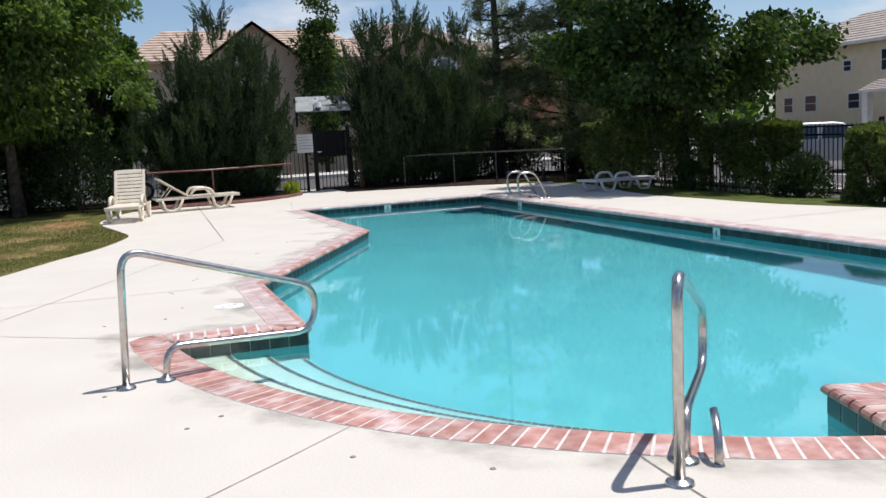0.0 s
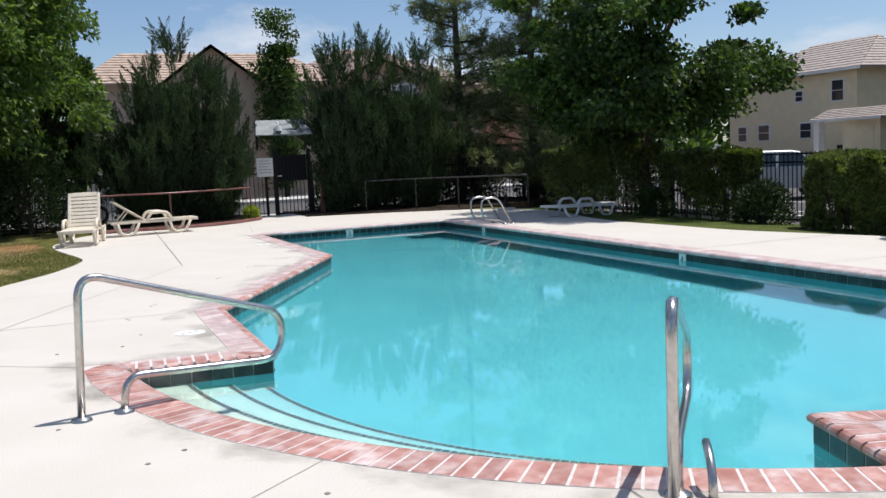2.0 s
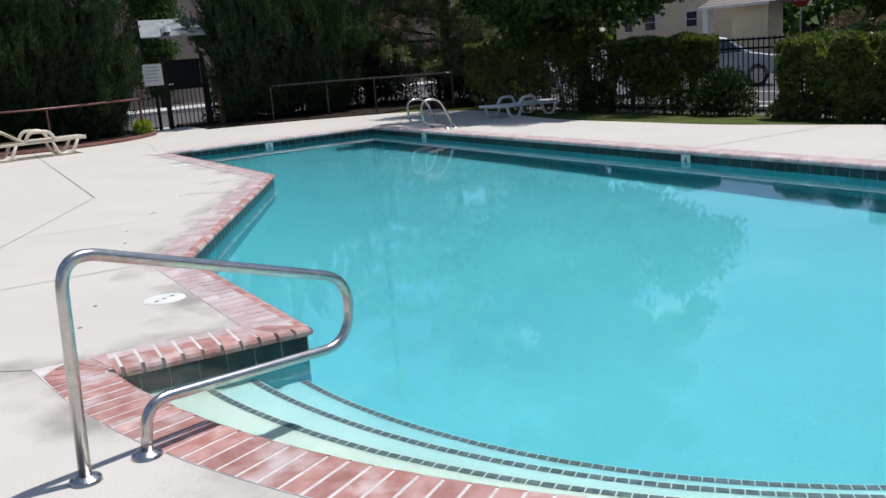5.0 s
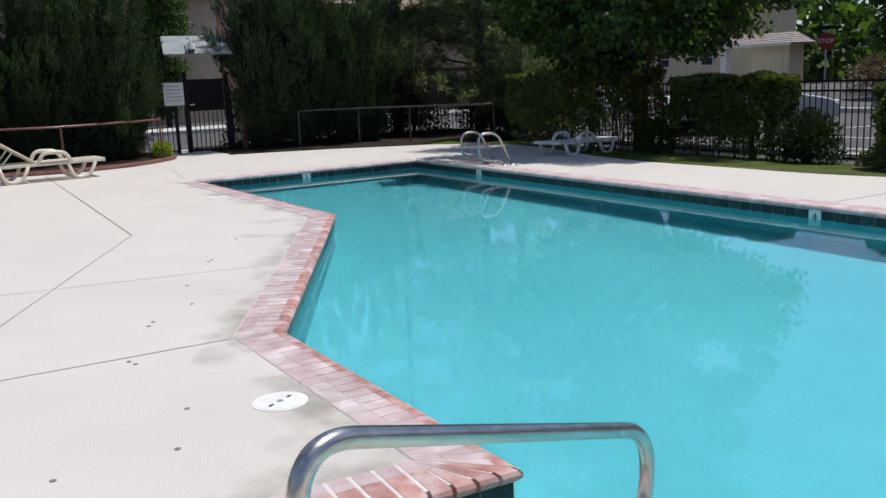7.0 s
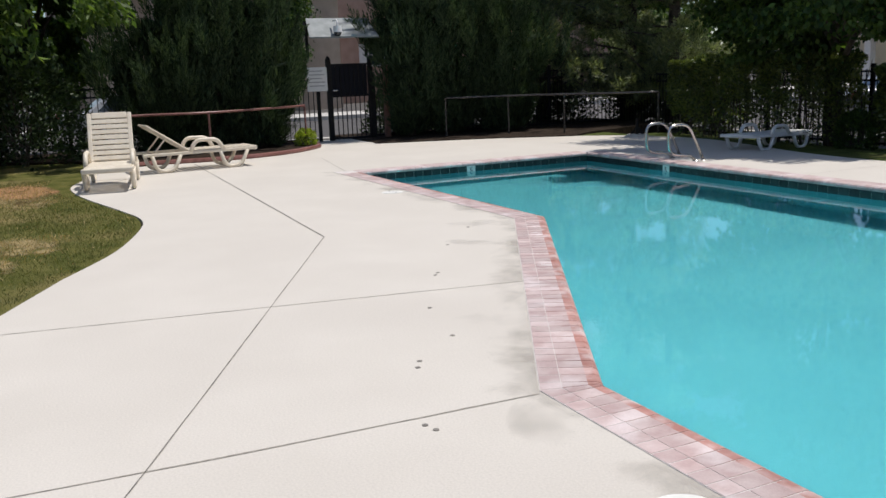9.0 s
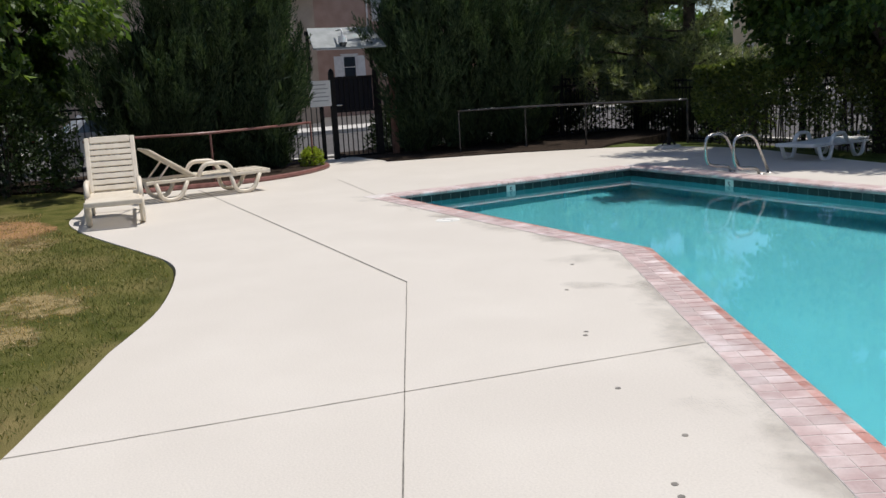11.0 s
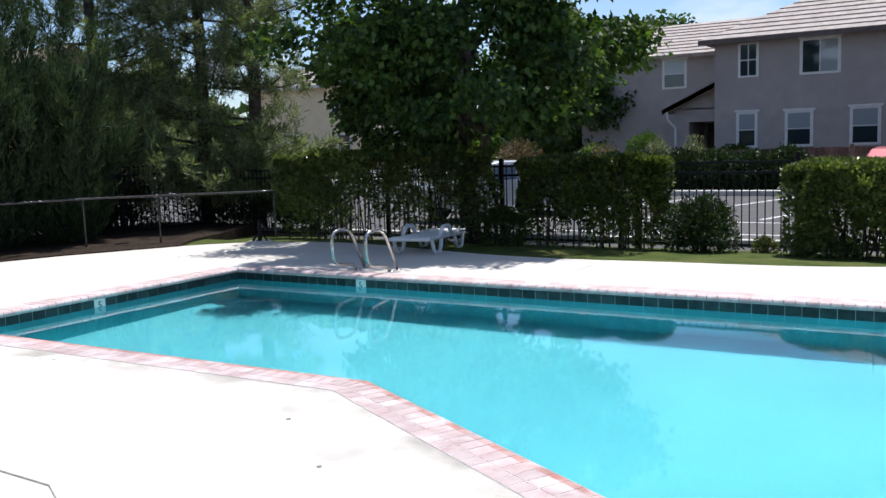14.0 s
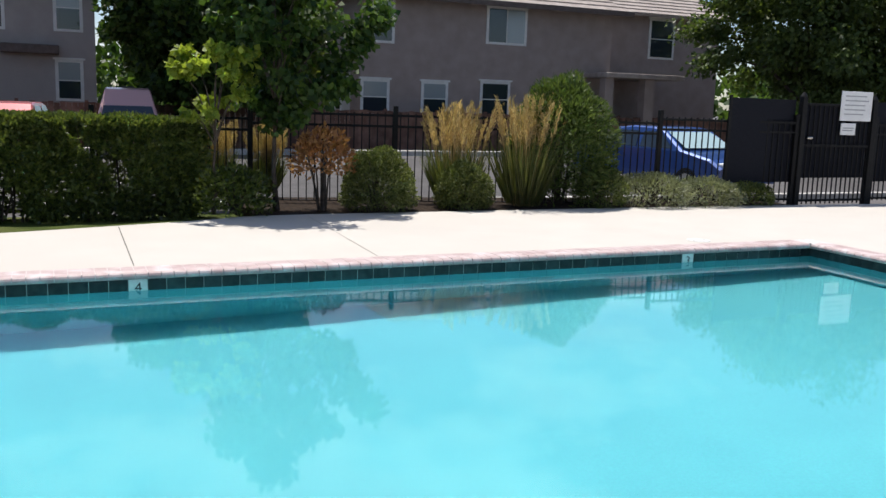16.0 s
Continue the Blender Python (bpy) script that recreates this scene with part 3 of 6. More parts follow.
def lay_bricks(i, joined=None, worn=False):
    p, q = Vector(POOL[i]), Vector(POOL[(i + 1) % len(POOL)])
    e = (q - p).normalized()
    nrm = Vector((e.y, -e.x))
    length = (q - p).length
    o0 = (Vector(COPE_OUT[i]) - p).dot(e)
    o1 = (Vector(COPE_OUT[(i + 1) % len(POOL)]) - p).dot(e)
    lo, hi = min(0, o0), max(length, o1)
    count = max(1, round((hi - lo) / 0.104))
    w = (hi - lo) / count
    frame_m = Matrix(((-e.x, nrm.x, 0, p.x), (-e.y, nrm.y, 0, p.y), (0, 0, 1, 0), (0, 0, 0, 1)))
    g = 0.0032 if worn else 0.0095
    for k in range(count):
        s0, s1 = lo + k * w + g, lo + (k + 1) * w - g
        a0, a1 = (min(max(v, 0.003), length - 0.003) for v in (s0, s1))
        b0, b1 = (min(max(v, o0 + 0.003), o1 - 0.003) for v in (s0, s1))
        if a1 - a0 < 0.012 and b1 - b0 < 0.012:
            continue
        if a1 - a0 < 0.012:
            continue
        if b1 - b0 < 0.004:
            b0, b1 = (b0 + b1) / 2 - 0.002, (b0 + b1) / 2 + 0.002
        mid = (s0 + s1) / 2
        for nm, prof, material in (("front", FRONT, M_BRICK), ("rear", REAR, M_BRICK_PALE)):
            lift = random.uniform(0.0002, 0.0009)
            if joined is not None:
                brick_bm(-a1, -a0, -b1, -b0, joined, frame_m @ Matrix.Translation((0, 0, lift)), prof)
                continue
            key = (nm, worn, *(round(v, 3) for v in (a0 - mid, a1 - mid, b0 - mid, b1 - mid)))
            if key not in brick_meshes:
                bb = brick_bm(-(a1 - mid), -(a0 - mid), -(b1 - mid), -(b0 - mid), prof=prof)
                bb.faces.ensure_lookup_table()
                if worn and nm == "front":
                    for f in bb.faces[5:7]:
                        f.material_index = 1
                ob = part("brick", bb, material, coping)
                ob.data.materials.append(M_BRICK_PALE)
                brick_meshes[key] = ob.data
            else:
                ob = new("brick", brick_meshes[key])
                ob.parent = coping
            ob.matrix_basis = frame_m @ Matrix.Translation((-mid, 0, lift))


N_ARC = len(arc_in)
FIRST_ARC = 5
for seg in (1, 2, 3, 4):
    lay_bricks(seg, worn=seg < 4)
# bricks fanned round the two corners where the steps begin and end
for corner, g0, g1 in ((POOL[FIRST_ARC], 176.8, 276.5), (POOL[FIRST_ARC + N_ARC - 1], -23.0, 73.2)):
    for k in range(6):
        bm = bmesh.new()
        ring = []
        for s in (0.05, 0.95):
            g = g0 + (g1 - g0) * (k + s) / 6
            reach = min(0.302 / max(math.cos(radians(g - g0)), 0.5), 0.302 / max(math.cos(radians(g1 - g)), 0.5), 0.355)
            ring.append([(corner[0] + math.cos(radians(g)) * r, corner[1] + math.sin(radians(g)) * r) for r in (0.05, reach)])
        quad = [ring[0][0], ring[0][1], ring[1][1], ring[1][0]]
        up = [bm.verts.new((x, y, 0.0075)) for x, y in quad]
        lo = [bm.verts.new((x, y, -0.012)) for x, y in quad]
        bm.faces.new(up)
        for n in range(4):
            bm.faces.new((up[n], lo[n], lo[(n + 1) % 4], up[(n + 1) % 4]))
        part("brick", bm, M_BRICK, coping)
arc_len = ARC_R * radians(A1 - A0)
n_b = round(arc_len / 0.100)
da = (A1 - A0) / n_b
half_in, half_out = ARC_R * radians(da) / 2 - 0.007, (ARC_R + COPE) * radians(da) / 2 - 0.0085
arc_brick = None
for k in range(n_b):
    a = radians(A0 + (k + 0.5) * da)
    if arc_brick is None:
        ob = part("brick", brick_bm(-half_in, half_in, -half_out, half_out), M_BRICK, coping)
        arc_brick = ob.data
    else:
        ob = new("brick", arc_brick)
        ob.parent = coping
    ob.matrix_basis = Matrix.Translation((ARC_C.x + ARC_R * math.cos(a), ARC_C.y + ARC_R * math.sin(a), random.uniform(-0.0015, 0.0015))) @ Matrix.Rotation(a - math.pi / 2, 4, "Z")
n_pool = len(POOL)
lay_bricks(FIRST_ARC + N_ARC - 1)
lay_bricks(FIRST_ARC + N_ARC)
far_bm = bmesh.new()
for seg in (n_pool - 2, n_pool - 1, 0):
    lay_bricks(seg, far_bm, True)
part("brick_course", far_bm, M_BRICK_PALE, coping)["kind"] = "stuff"

# ---- waterline tiles and depth figures ----
tile_me = None


def figure_mesh(text, size):
    cu = bpy.data.curves.new("figure", "FONT")
    cu.body, cu.size, cu.align_x, cu.align_y, cu.extrude = text, size, "CENTER", "CENTER", 0.0008
    tmp = bpy.data.objects.new("figure", cu)
    me = bpy.data.meshes.new_from_object(tmp)
    bpy.data.objects.remove(tmp)
    return me


def tile_row(i, marks=()):
    global tile_me
    p, q = Vector(TILE_LOOP[i]), Vector(TILE_LOOP[(i + 1) % n_pool])
    e = (q - p).normalized()
    nrm = Vector((e.y, -e.x))
    length = (q - p).length
    n = max(1, round(length / 0.1545))
    w = length / n
    for k in range(n):
        c = p + e * (k + 0.5) * w
        m = Matrix(((-e.x, 0, -nrm.x, c.x), (-e.y, 0, -nrm.y, c.y), (0, 1, 0, -0.128), (0, 0, 0, 1)))
        text = next((tx for tx, x, y in marks if (Vector((x, y)) - c).length < w * 0.5), None)
        if tile_me is None:
            ob = part("tile", box(-0.0742, -0.0745, 0, 0.0742, 0.0745, 0.009, 0.003), M_TILE, pool)
            tile_me = ob.data
        elif text:
            ob = part("marker_tile", box(-0.0742, -0.0745, 0, 0.0742, 0.0745, 0.0095, 0.003), M_MARK, pool, "white tile with a black depth figure")
            fm = figure_mesh(text, 0.125)
            fm.materials.append(M_BLACK)
            fo = new("depth_figure", fm)
            fo.parent = ob
            fo.location = (0, 0, 0.0112)
        else:
            ob = new("tile", tile_me)
            ob.parent = pool
        ob.matrix_basis = m


band = offset_loop(POOL, 0.0265)
bm = bmesh.new()
hi = [bm.verts.new((x, y, -0.05)) for x, y in band]
lo = [bm.verts.new((x, y, -0.206)) for x, y in band]
for k in range(n_pool):
    bm.faces.new((hi[k], hi[(k + 1) % n_pool], lo[(k + 1) % n_pool], lo[k]))
part("grout", bm, M_GROUT, pool, "pale grout behind the waterline tiles")
for seg in range(n_pool):
    if FIRST_ARC <= seg < FIRST_ARC + N_ARC - 1:
        continue
    tile_row(seg, (("5", -2.8, 6.0), ("4", 3.55, 6.0), ("3", 9.275, 6.0), ("5", -4.95, 3.79)))
n_t = round(arc_len / 0.1545)
for k in range(n_t):
    a = radians(A0 + (A1 - A0) * (k + 0.5) / n_t)
    ob = new("tile", tile_me)
    ob.parent = pool
    r = ARC_R + 0.034
    d = Vector((math.cos(a), math.sin(a)))
    e = Vector((-d.y, d.x))
    ob.matrix_basis = Matrix(((-e.x, 0, -d.x, ARC_C.x + r * d.x), (-e.y, 0, -d.y, ARC_C.y + r * d.y), (0, 1, 0, -0.128), (0, 0, 0, 1)))


# ---- deck joints, plugs, covers ----
def joint(points, width=0.012, pale=False):
    pts = smooth_line(points, 10) if len(points) > 2 else [tuple(Vector(points[0]).lerp(Vector(points[1]), k / 14)) for k in range(15)]
    bm = bmesh.new()
    last = None
    for k, p in enumerate(pts):
        a, b = Vector(pts[max(k - 1, 0)]), Vector(pts[min(k + 1, len(pts) - 1)])
        d = (b - a).normalized()
        n = Vector((-d.y, d.x)) * width * random.uniform(0.38, 0.6)
        jit = Vector((random.uniform(-1, 1), random.uniform(-1, 1))) * 0.0015
        cur = [bm.verts.new((p[0] + jit.x + s * n.x, p[1] + jit.y + s * n.y, 0.0025)) for s in (1, -1)]
        if last:
            bm.faces.new((last[0], last[1], cur[1], cur[0]))
        last = cur
    ob = part("joint", bm, M_JOINT_PALE if pale else M_JOINT)
    return tagged(ob, "dark sealant joint in the concrete deck", "deck joint", group="deck joints", kind="structure")


joint([(-8.3, -0.02), (-0.09, -0.29)], 0.016)
joint([(-0.09, -0.29), (2.16, -1.39), (4.36, -2.47), (6.2, -3.4), (9.5, -5.2)], 0.0065)
joint([(1.83, -3.23), (2.0, -2.26), (2.15, -1.38), (2.46, 0.38)], 0.007, True)
joint([(4.2, -4.6), (4.36, -2.47), (4.42, -0.70)], 0.010, True)
joint([(9.47, -0.62), (10.05, -1.35), (11.6, -3.4)], 0.007, True)
joint([(10.40, 0.39), (11.03, 0.36), (13.5, 0.3)], 0.012)
joint([(6.6, -1.72), (5.6, -3.05)], 0.007)
joint([(3.6, 6.33), (3.63, 8.75)], 0.012)
joint([(5.84, 6.33), (5.95, 9.4)], 0.008, True)
joint([(-7.6, 2.1), (-5.25, 1.72)], 0.007)
joint([(-0.5, 6.33), (-0.5, 8.2)], 0.006, True)
for x, y in ((8.24, -1.89), (9.0, -1.28), (9.13, -1.47), (9.96, -0.78), (10.4, -0.26), (0.27, 1.04), (0.94, 0.5), (1.87, -0.03), (1.93, -0.08), (2.75, -0.50), (3.37, -0.64),
             (3.69, -0.99), (3.78, -1.04), (4.49, -1.32), (4.56, -1.30), (5.45, -1.26), (5.91, -1.43), (5.92, -1.93), (11.1, -0.5)):
    ob = part("deck_plug", disc(x, y, -0.01, 0.003, 0.017, 0.014, 14), M_JOINT)
    tagged(ob, "small round dark plug set in concrete", "deck plug", group="deck plugs")


def skimmer_cover(x, y, rz):
    t = thing("skimmer_cover", "round white plastic skimmer lid flush in the deck", "skimmer lid", pose(x, y, 0, 0, 0, rz), "skimmer lids")
    bm = disc(0, 0, -0.01, 0.0050, 0.122, 0.120, 36)
    part("lid", bm, M_COVER, t)
    part("collar", disc(0, 0, -0.01, 0.0030, 0.138, 0.136, 36), M_COVER, t)
    for sx in (-1, 1):
        part("finger_hole", box(sx * 0.068 - 0.016, -0.008, 0.004, sx * 0.068 + 0.016, 0.008, 0.0062), M_BLACK, t, "dark finger slot")
    part("logo_spot", disc(0, 0, 0.004, 0.0058, 0.018, 0.018, 18), M_GALV, t, "small grey disc")


# grey water stains that creep from the coping over the deck
STAIN_IN, STAIN_OUT = offset_loop(POOL, COPE + 0.004), offset_loop(POOL, COPE + 0.42)
bm = bmesh.new()
layer = bm.verts.layers.float_color.new("fade")
rows = []
for k in range(n_pool):
    if k in (0, n_pool - 1, n_pool - 2):
        rows.append(None)
        continue
    rows.append([])
    for u, f in ((0.0, 1.0), (0.3, 0.92), (0.65, 0.72), (1.0, 0.0)):
        a, b = Vector(STAIN_IN[k]), Vector(STAIN_OUT[k])
        p = a.lerp(b, u)
        v = bm.verts.new((p.x, p.y, 0.0015))
        v[layer] = (f, f, f, 1)
        rows[-1].append(v)
for k in range(n_pool - 1):
    if rows[k] and rows[k + 1]:
        for j in range(3):
            bm.faces.new((rows[k][j], rows[k][j + 1], rows[k + 1][j + 1], rows[k + 1][j]))
stain = part("water_stain", bm, M_STAIN)
tagged(stain, "grey blotchy water stain along the coping", "stain", kind="structure")



def patch(name, x, y, rx, ry, rz, z, material, label, category):
    """A round film that fades towards its rim."""
    bm = bmesh.new()
    layer = bm.verts.layers.float_color.new("fade")
    rings = []
    for u, f in ((0.02, 1.0), (0.5, 0.95), (0.8, 0.7), (1.0, 0.0)):
        rings.append([])
        for k in range(28):
            a = k * math.tau / 28
            v = bm.verts.new((rx * u * math.cos(a), ry * u * math.sin(a), 0))
            v[layer] = (f, f, f, 1)
            rings[-1].append(v)
    bm.faces.new(rings[0])
    for a, b in zip(rings, rings[1:]):
        for k in range(28):
            bm.faces.new((a[k], b[k], b[(k + 1) % 28], a[(k + 1) % 28]))
    ob = part(name, bm, material)
    ob.matrix_world = pose(x, y, z, 0, 0, rz)
    tagged(ob, label, category, kind="structure")


for x, y, rx, ry, rz in ((4.75, -0.9, 0.36, 0.17, -20), (6.45, -0.95, 0.75, 0.22, 8), (7.2, -1.25, 0.8, 0.3, 25), (7.3, -1.75, 0.55, 0.16, 30), (0.15, 1.2, 0.5, 0.3, 70), (1.0, 0.75, 0.45, 0.16, 40),
                         (3.2, -0.3, 0.4, 0.2, 50), (6.0, -0.75, 0.5, 0.12, 5)):
    patch("damp_stain", x, y, rx, ry, rz, 0.0022, M_DAMP, "grey damp stain on the concrete deck", "stain")
for x, y, rx, ry, rz in ((-1.4, -2.85, 0.75, 0.42, 15), (-0.6, -3.3, 0.7, 0.42, 40), (-0.35, -3.75, 0.6, 0.5, 0), (-5.6, -3.05, 1.2, 0.7, 10), (-4.6, -2.75, 0.8, 0.4, 0), (-3.3, -3.5, 0.9, 0.5, 20), (-2.4, -4.1, 0.9, 0.5, 0), (0.4, -4.4, 0.7, 0.6, 0)):
    patch("dry_turf", x, y, rx, ry, rz, -0.0075, M_DRY, "dry straw-coloured patch worn in the lawn", "dry grass")
patch("bare_soil", -6.15, -2.85, 1.15, 0.6, 12, -0.0055, M_BARE, "bare orange-brown soil worn into the lawn", "soil")
skimmer_cover(5.64, -0.858, 120)
skimmer_cover(-2.53, 1.40, 15)
skimmer_cover(9.86, 6.50, 0)


# ---- stainless rails and ladder ----
def hand_rail(x, y, angle, stub=False):
    t = thing("pool_handrail", "polished stainless steel handrail looped over the pool steps", "handrail", pose(x, y, 0, 0, 0, angle), "pool handrails")
    line = [(0.0, 0, 0), (0.045, 0, 0.872), (1.36, 0, 0.452), (1.315, 0, 0.140), (0.28, 0, 0.215), (0.25, 0, 0.0)]
    part("bar", tube(rounded(line, 0.155, 12), 0.0235, 16), M_STEEL, t, smooth=True)
    for px in (0.0, 0.25):
        bm = disc(px, 0, 0.001, 0.012, 0.062, 0.058, 24)
        disc(px, 0, 0.012, 0.026, 0.052, 0.03, 24, bm)
        part("escutcheon", bm, M_STEEL, t, "round steel floor flange")
    return t


hand_rail(8.117, -1.765, 106.0)
hand_rail(10.907, 0.353, 140.0)
stub = thing("grab_bar", "short stainless steel grab stub beside the handrail", "grab bar", pose(10.82, 0.61, 0, 0, 0, 150))
part("bar", tube(rounded([(0, 0, 0), (0.0, 0, 0.07), (0.06, 0, 0.15), (0.17, 0, 0.19)], 0.05, 6), 0.019, 14), M_STEEL, stub, smooth=True)
part("collar", disc(0, 0, 0.001, 0.01, 0.027, 0.022, 20), M_STEEL, stub)

for side in (-0.26, 0.26):
    grab = thing("grab_rail", "hooped stainless steel grab rail at the pool edge", "grab rail", pose(-2.95, 6.56, 0, 0, 0, -90) @ pose(0, side, 0), "pool grab rails")
    line = [(0.0, 0, 0.0), (0.30, 0, 0.56), (0.68, 0, 0.55), (0.66, 0, 0.13), (0.25, 0, 0.085), (0.16, 0, 0.0)]
    part("bar", tube(rounded(line, 0.15, 8), 0.022, 14), M_STEEL, grab, smooth=True)
    for px in (0.0, 0.16):
        part("escutcheon", disc(px, 0, 0.001, 0.016, 0.045, 0.028, 24), M_STEEL, grab)


# ---- chaise longues ----
def chaise(m, back_angle, material, label):
    t = thing("chaise_longue", label, "sun lounger", m, "poolside chaises")
    for s in (-1, 1):
        y = s * 0.315
        part("side_rail", box(0.04, y - 0.02, 0.275, 1.90, y + 0.02, 0.325, 0.012), material, t)
        for x0 in (0.18, 1.30):
            line = [(x0, y, 0.285), (x0 + 0.07, y, 0.03), (x0 + 0.34, y, 0.03), (x0 + 0.46, y, 0.285)]
            part("leg", tube(rounded(line, 0.12, 6), 0.032, 10), material, t, smooth=True)
        line = [(0.80, y, 0.31), (0.90, y, 0.50), (1.26, y, 0.49), (1.36, y, 0.31)]
        part("armrest", tube(rounded(line, 0.10, 6), 0.034, 10), material, t, smooth=True)
    n = 12
    for k in range(n):
        x0 = 0.80 + k * 0.0925
        part("seat_slat", box(x0, -0.30, 0.318, x0 + 0.072, 0.30, 0.338, 0.006), material, t)
    part("end_bar", box(1.88, -0.335, 0.27, 1.93, 0.335, 0.338, 0.015), material, t)
    back = part("backrest", box(0.70, -0.25, -0.012, 0.80, 0.25, 0.014, 0.012), material, t)
    back.matrix_basis = Matrix.Translation((0.79, 0, 0.33)) @ Matrix.Rotation(math.pi, 4, "Z") @ Matrix.Rotation(-radians(back_angle), 4, "Y")
    for s in (-1, 1):
        part("stile", box(0.0, s * 0.285 - 0.032, -0.016, 0.79, s * 0.285 + 0.032, 0.016, 0.012), material, back)
    for k in range(8):
        x0 = 0.03 + k * 0.084
        part("back_slat", box(x0, -0.26, -0.009, x0 + 0.066, 0.26, 0.012, 0.005), material, back)
    if back_angle > 8:
        tip = back.matrix_basis @ Vector((0.42, 0, 0))
        for s in (-1, 1):
            part("prop", tube([(tip.x, s * 0.25, tip.z), (0.22, s * 0.25, 0.31)], 0.014, 8), material, t)
    part("cross_bar", box(0.16, -0.30, 0.285, 0.21, 0.30, 0.315, 0.008), material, t)
    return t


chaise(pose(-6.96, -1.44, 0, 0, 0, -9), 62, M_RESIN, "cream resin chaise with its slatted back raised upright")
chaise(pose(-7.42, -1.08, 0, 0, 0, 95), 34, M_RESIN, "cream resin chaise with half-reclined slatted back")
chaise(pose(-3.73, 9.57, -0.075, 0, 0, 282.5) @ pose(0, 0, 0, 0, -2.1, 0) @ Matrix.Diagonal((0.94, 0.94, 0.82, 1)), 2, M_WHITE_RESIN, "white resin chaise lying flat in tree shade")
ub = thing("umbrella_base", "empty dark umbrella stand with a splayed foot", "umbrella base", pose(-6.9, 8.55, 0))
part("foot", disc(0, 0, 0.0, 0.05, 0.26, 0.20, 24), M_CURB, ub)
part("socket", tube([(0, 0, 0.05), (0, 0, 0.38)], 0.035, 12), M_IRON, ub)
for k in range(4):
    part("brace", tube([(0.17 * math.cos(k * 1.571), 0.17 * math.sin(k * 1.571), 0.05), (0, 0, 0.22)], 0.012, 8), M_IRON, ub)

# ---- low brown guard rails round the beds ----
def guard_rail(points, posts, material=None, label="red-brown painted metal rail on thin posts"):
    material = material or M_RUSTRAIL
    t = thing("guard_rail", label, "railing")
    line = smooth_line(points, 6)
    part("top_rail", tube(line, 0.024, 12), material, t, smooth=True)
    for x, y, z in posts:
        part("post", tube([(x, y, 0.0), (x, y, z)], 0.02, 10), material, t)


guard_rail([(-9.3, -1.55, 0.855), (-9.27, -0.6, 0.86), (-9.2, 0.47, 0.85), (-9.75, 1.9, 0.85), (-10.2, 2.62, 0.85)], [(-9.3, -1.5, 0.85), (-9.2, 0.47, 0.85), (-10.2, 2.62, 0.85)])
guard_rail([(-10.1, 5.8, 0.85), (-9.6, 7.1, 0.85), (-8.78, 8.03, 0.85), (-7.3, 9.4, 0.85)], [(-10.1, 5.8, 0.85), (-9.6, 7.1, 0.85), (-8.78, 8.03, 0.85), (-7.3, 9.4, 0.85)], M_DARKRAIL, "dark glossy metal rail on thin posts")
edging = part("bed_edging", tube([(x, y, 0.03) for x, y in smooth_line([(-10.2, 2.86), (-9.72, 2.70), (-9.07, 2.1), (-8.67, 1.4), (-8.52, 0.5), (-8.68, -0.6), (-8.5, -1.25)], 5)], 0.05, 8), M_RUSTRAIL)
tagged(edging, "low red-brown bed edging beside the deck", "edging", kind="structure")

# ---- iron fence and gates ----
PICKET = part("slat", box(-0.008, -0.008, 0.0, 0.008, 0.008, 1.36), M_IRON)
POST = part("post", box(-0.035, -0.035, 0.0, 0.035, 0.035, 1.56, 0.006), M_IRON)
picket_me, post_me = PICKET.data, POST.data
bpy.data.objects.remove(PICKET)
bpy.data.objects.remove(POST)


def iron_fence(p, q, base=-0.08, label="black wrought iron fence with thin upright bars", pitch=0.115):
    p, q = Vector(p), Vector(q)
    length = (q - p).length
    e = (q - p) / length
    t = thing("iron_fence", label, "fence", Matrix.Translation((p.x, p.y, base)) @ Matrix.Rotation(math.atan2(e.y, e.x), 4, "Z"), "iron fence")
    for z in (0.14, 1.26, 1.42):
        part("rail", box(0, -0.016, z - 0.018, length, 0.016, z + 0.018), M_IRON, t)
    n = max(1, round(length / 2.3))
    for k in range(n + 1):
        ob = new("post", post_me)
        ob.parent, ob.location = t, (length * k / n, 0, 0)
    n = max(2, round(length / pitch))
    for k in range(1, n):
        ob = new("slat", picket_me)
        ob.parent, ob.location = t, (length * k / n, 0, 0.1)


iron_fence((-11.0, 11.2), (1.35, 11.25), -0.25)
iron_fence((1.35, 11.25), (5.6, 11.25), -0.25)
iron_fence((5.6, 11.25), (11.8, 9.95), -0.15)
iron_fence((11.8, 9.95), (14.4, 9.72), -0.08)
iron_fence((-11.35, -7.0), (-11.35, 3.3))
iron_fence((-11.35, 4.95), (-11.0, 11.2))


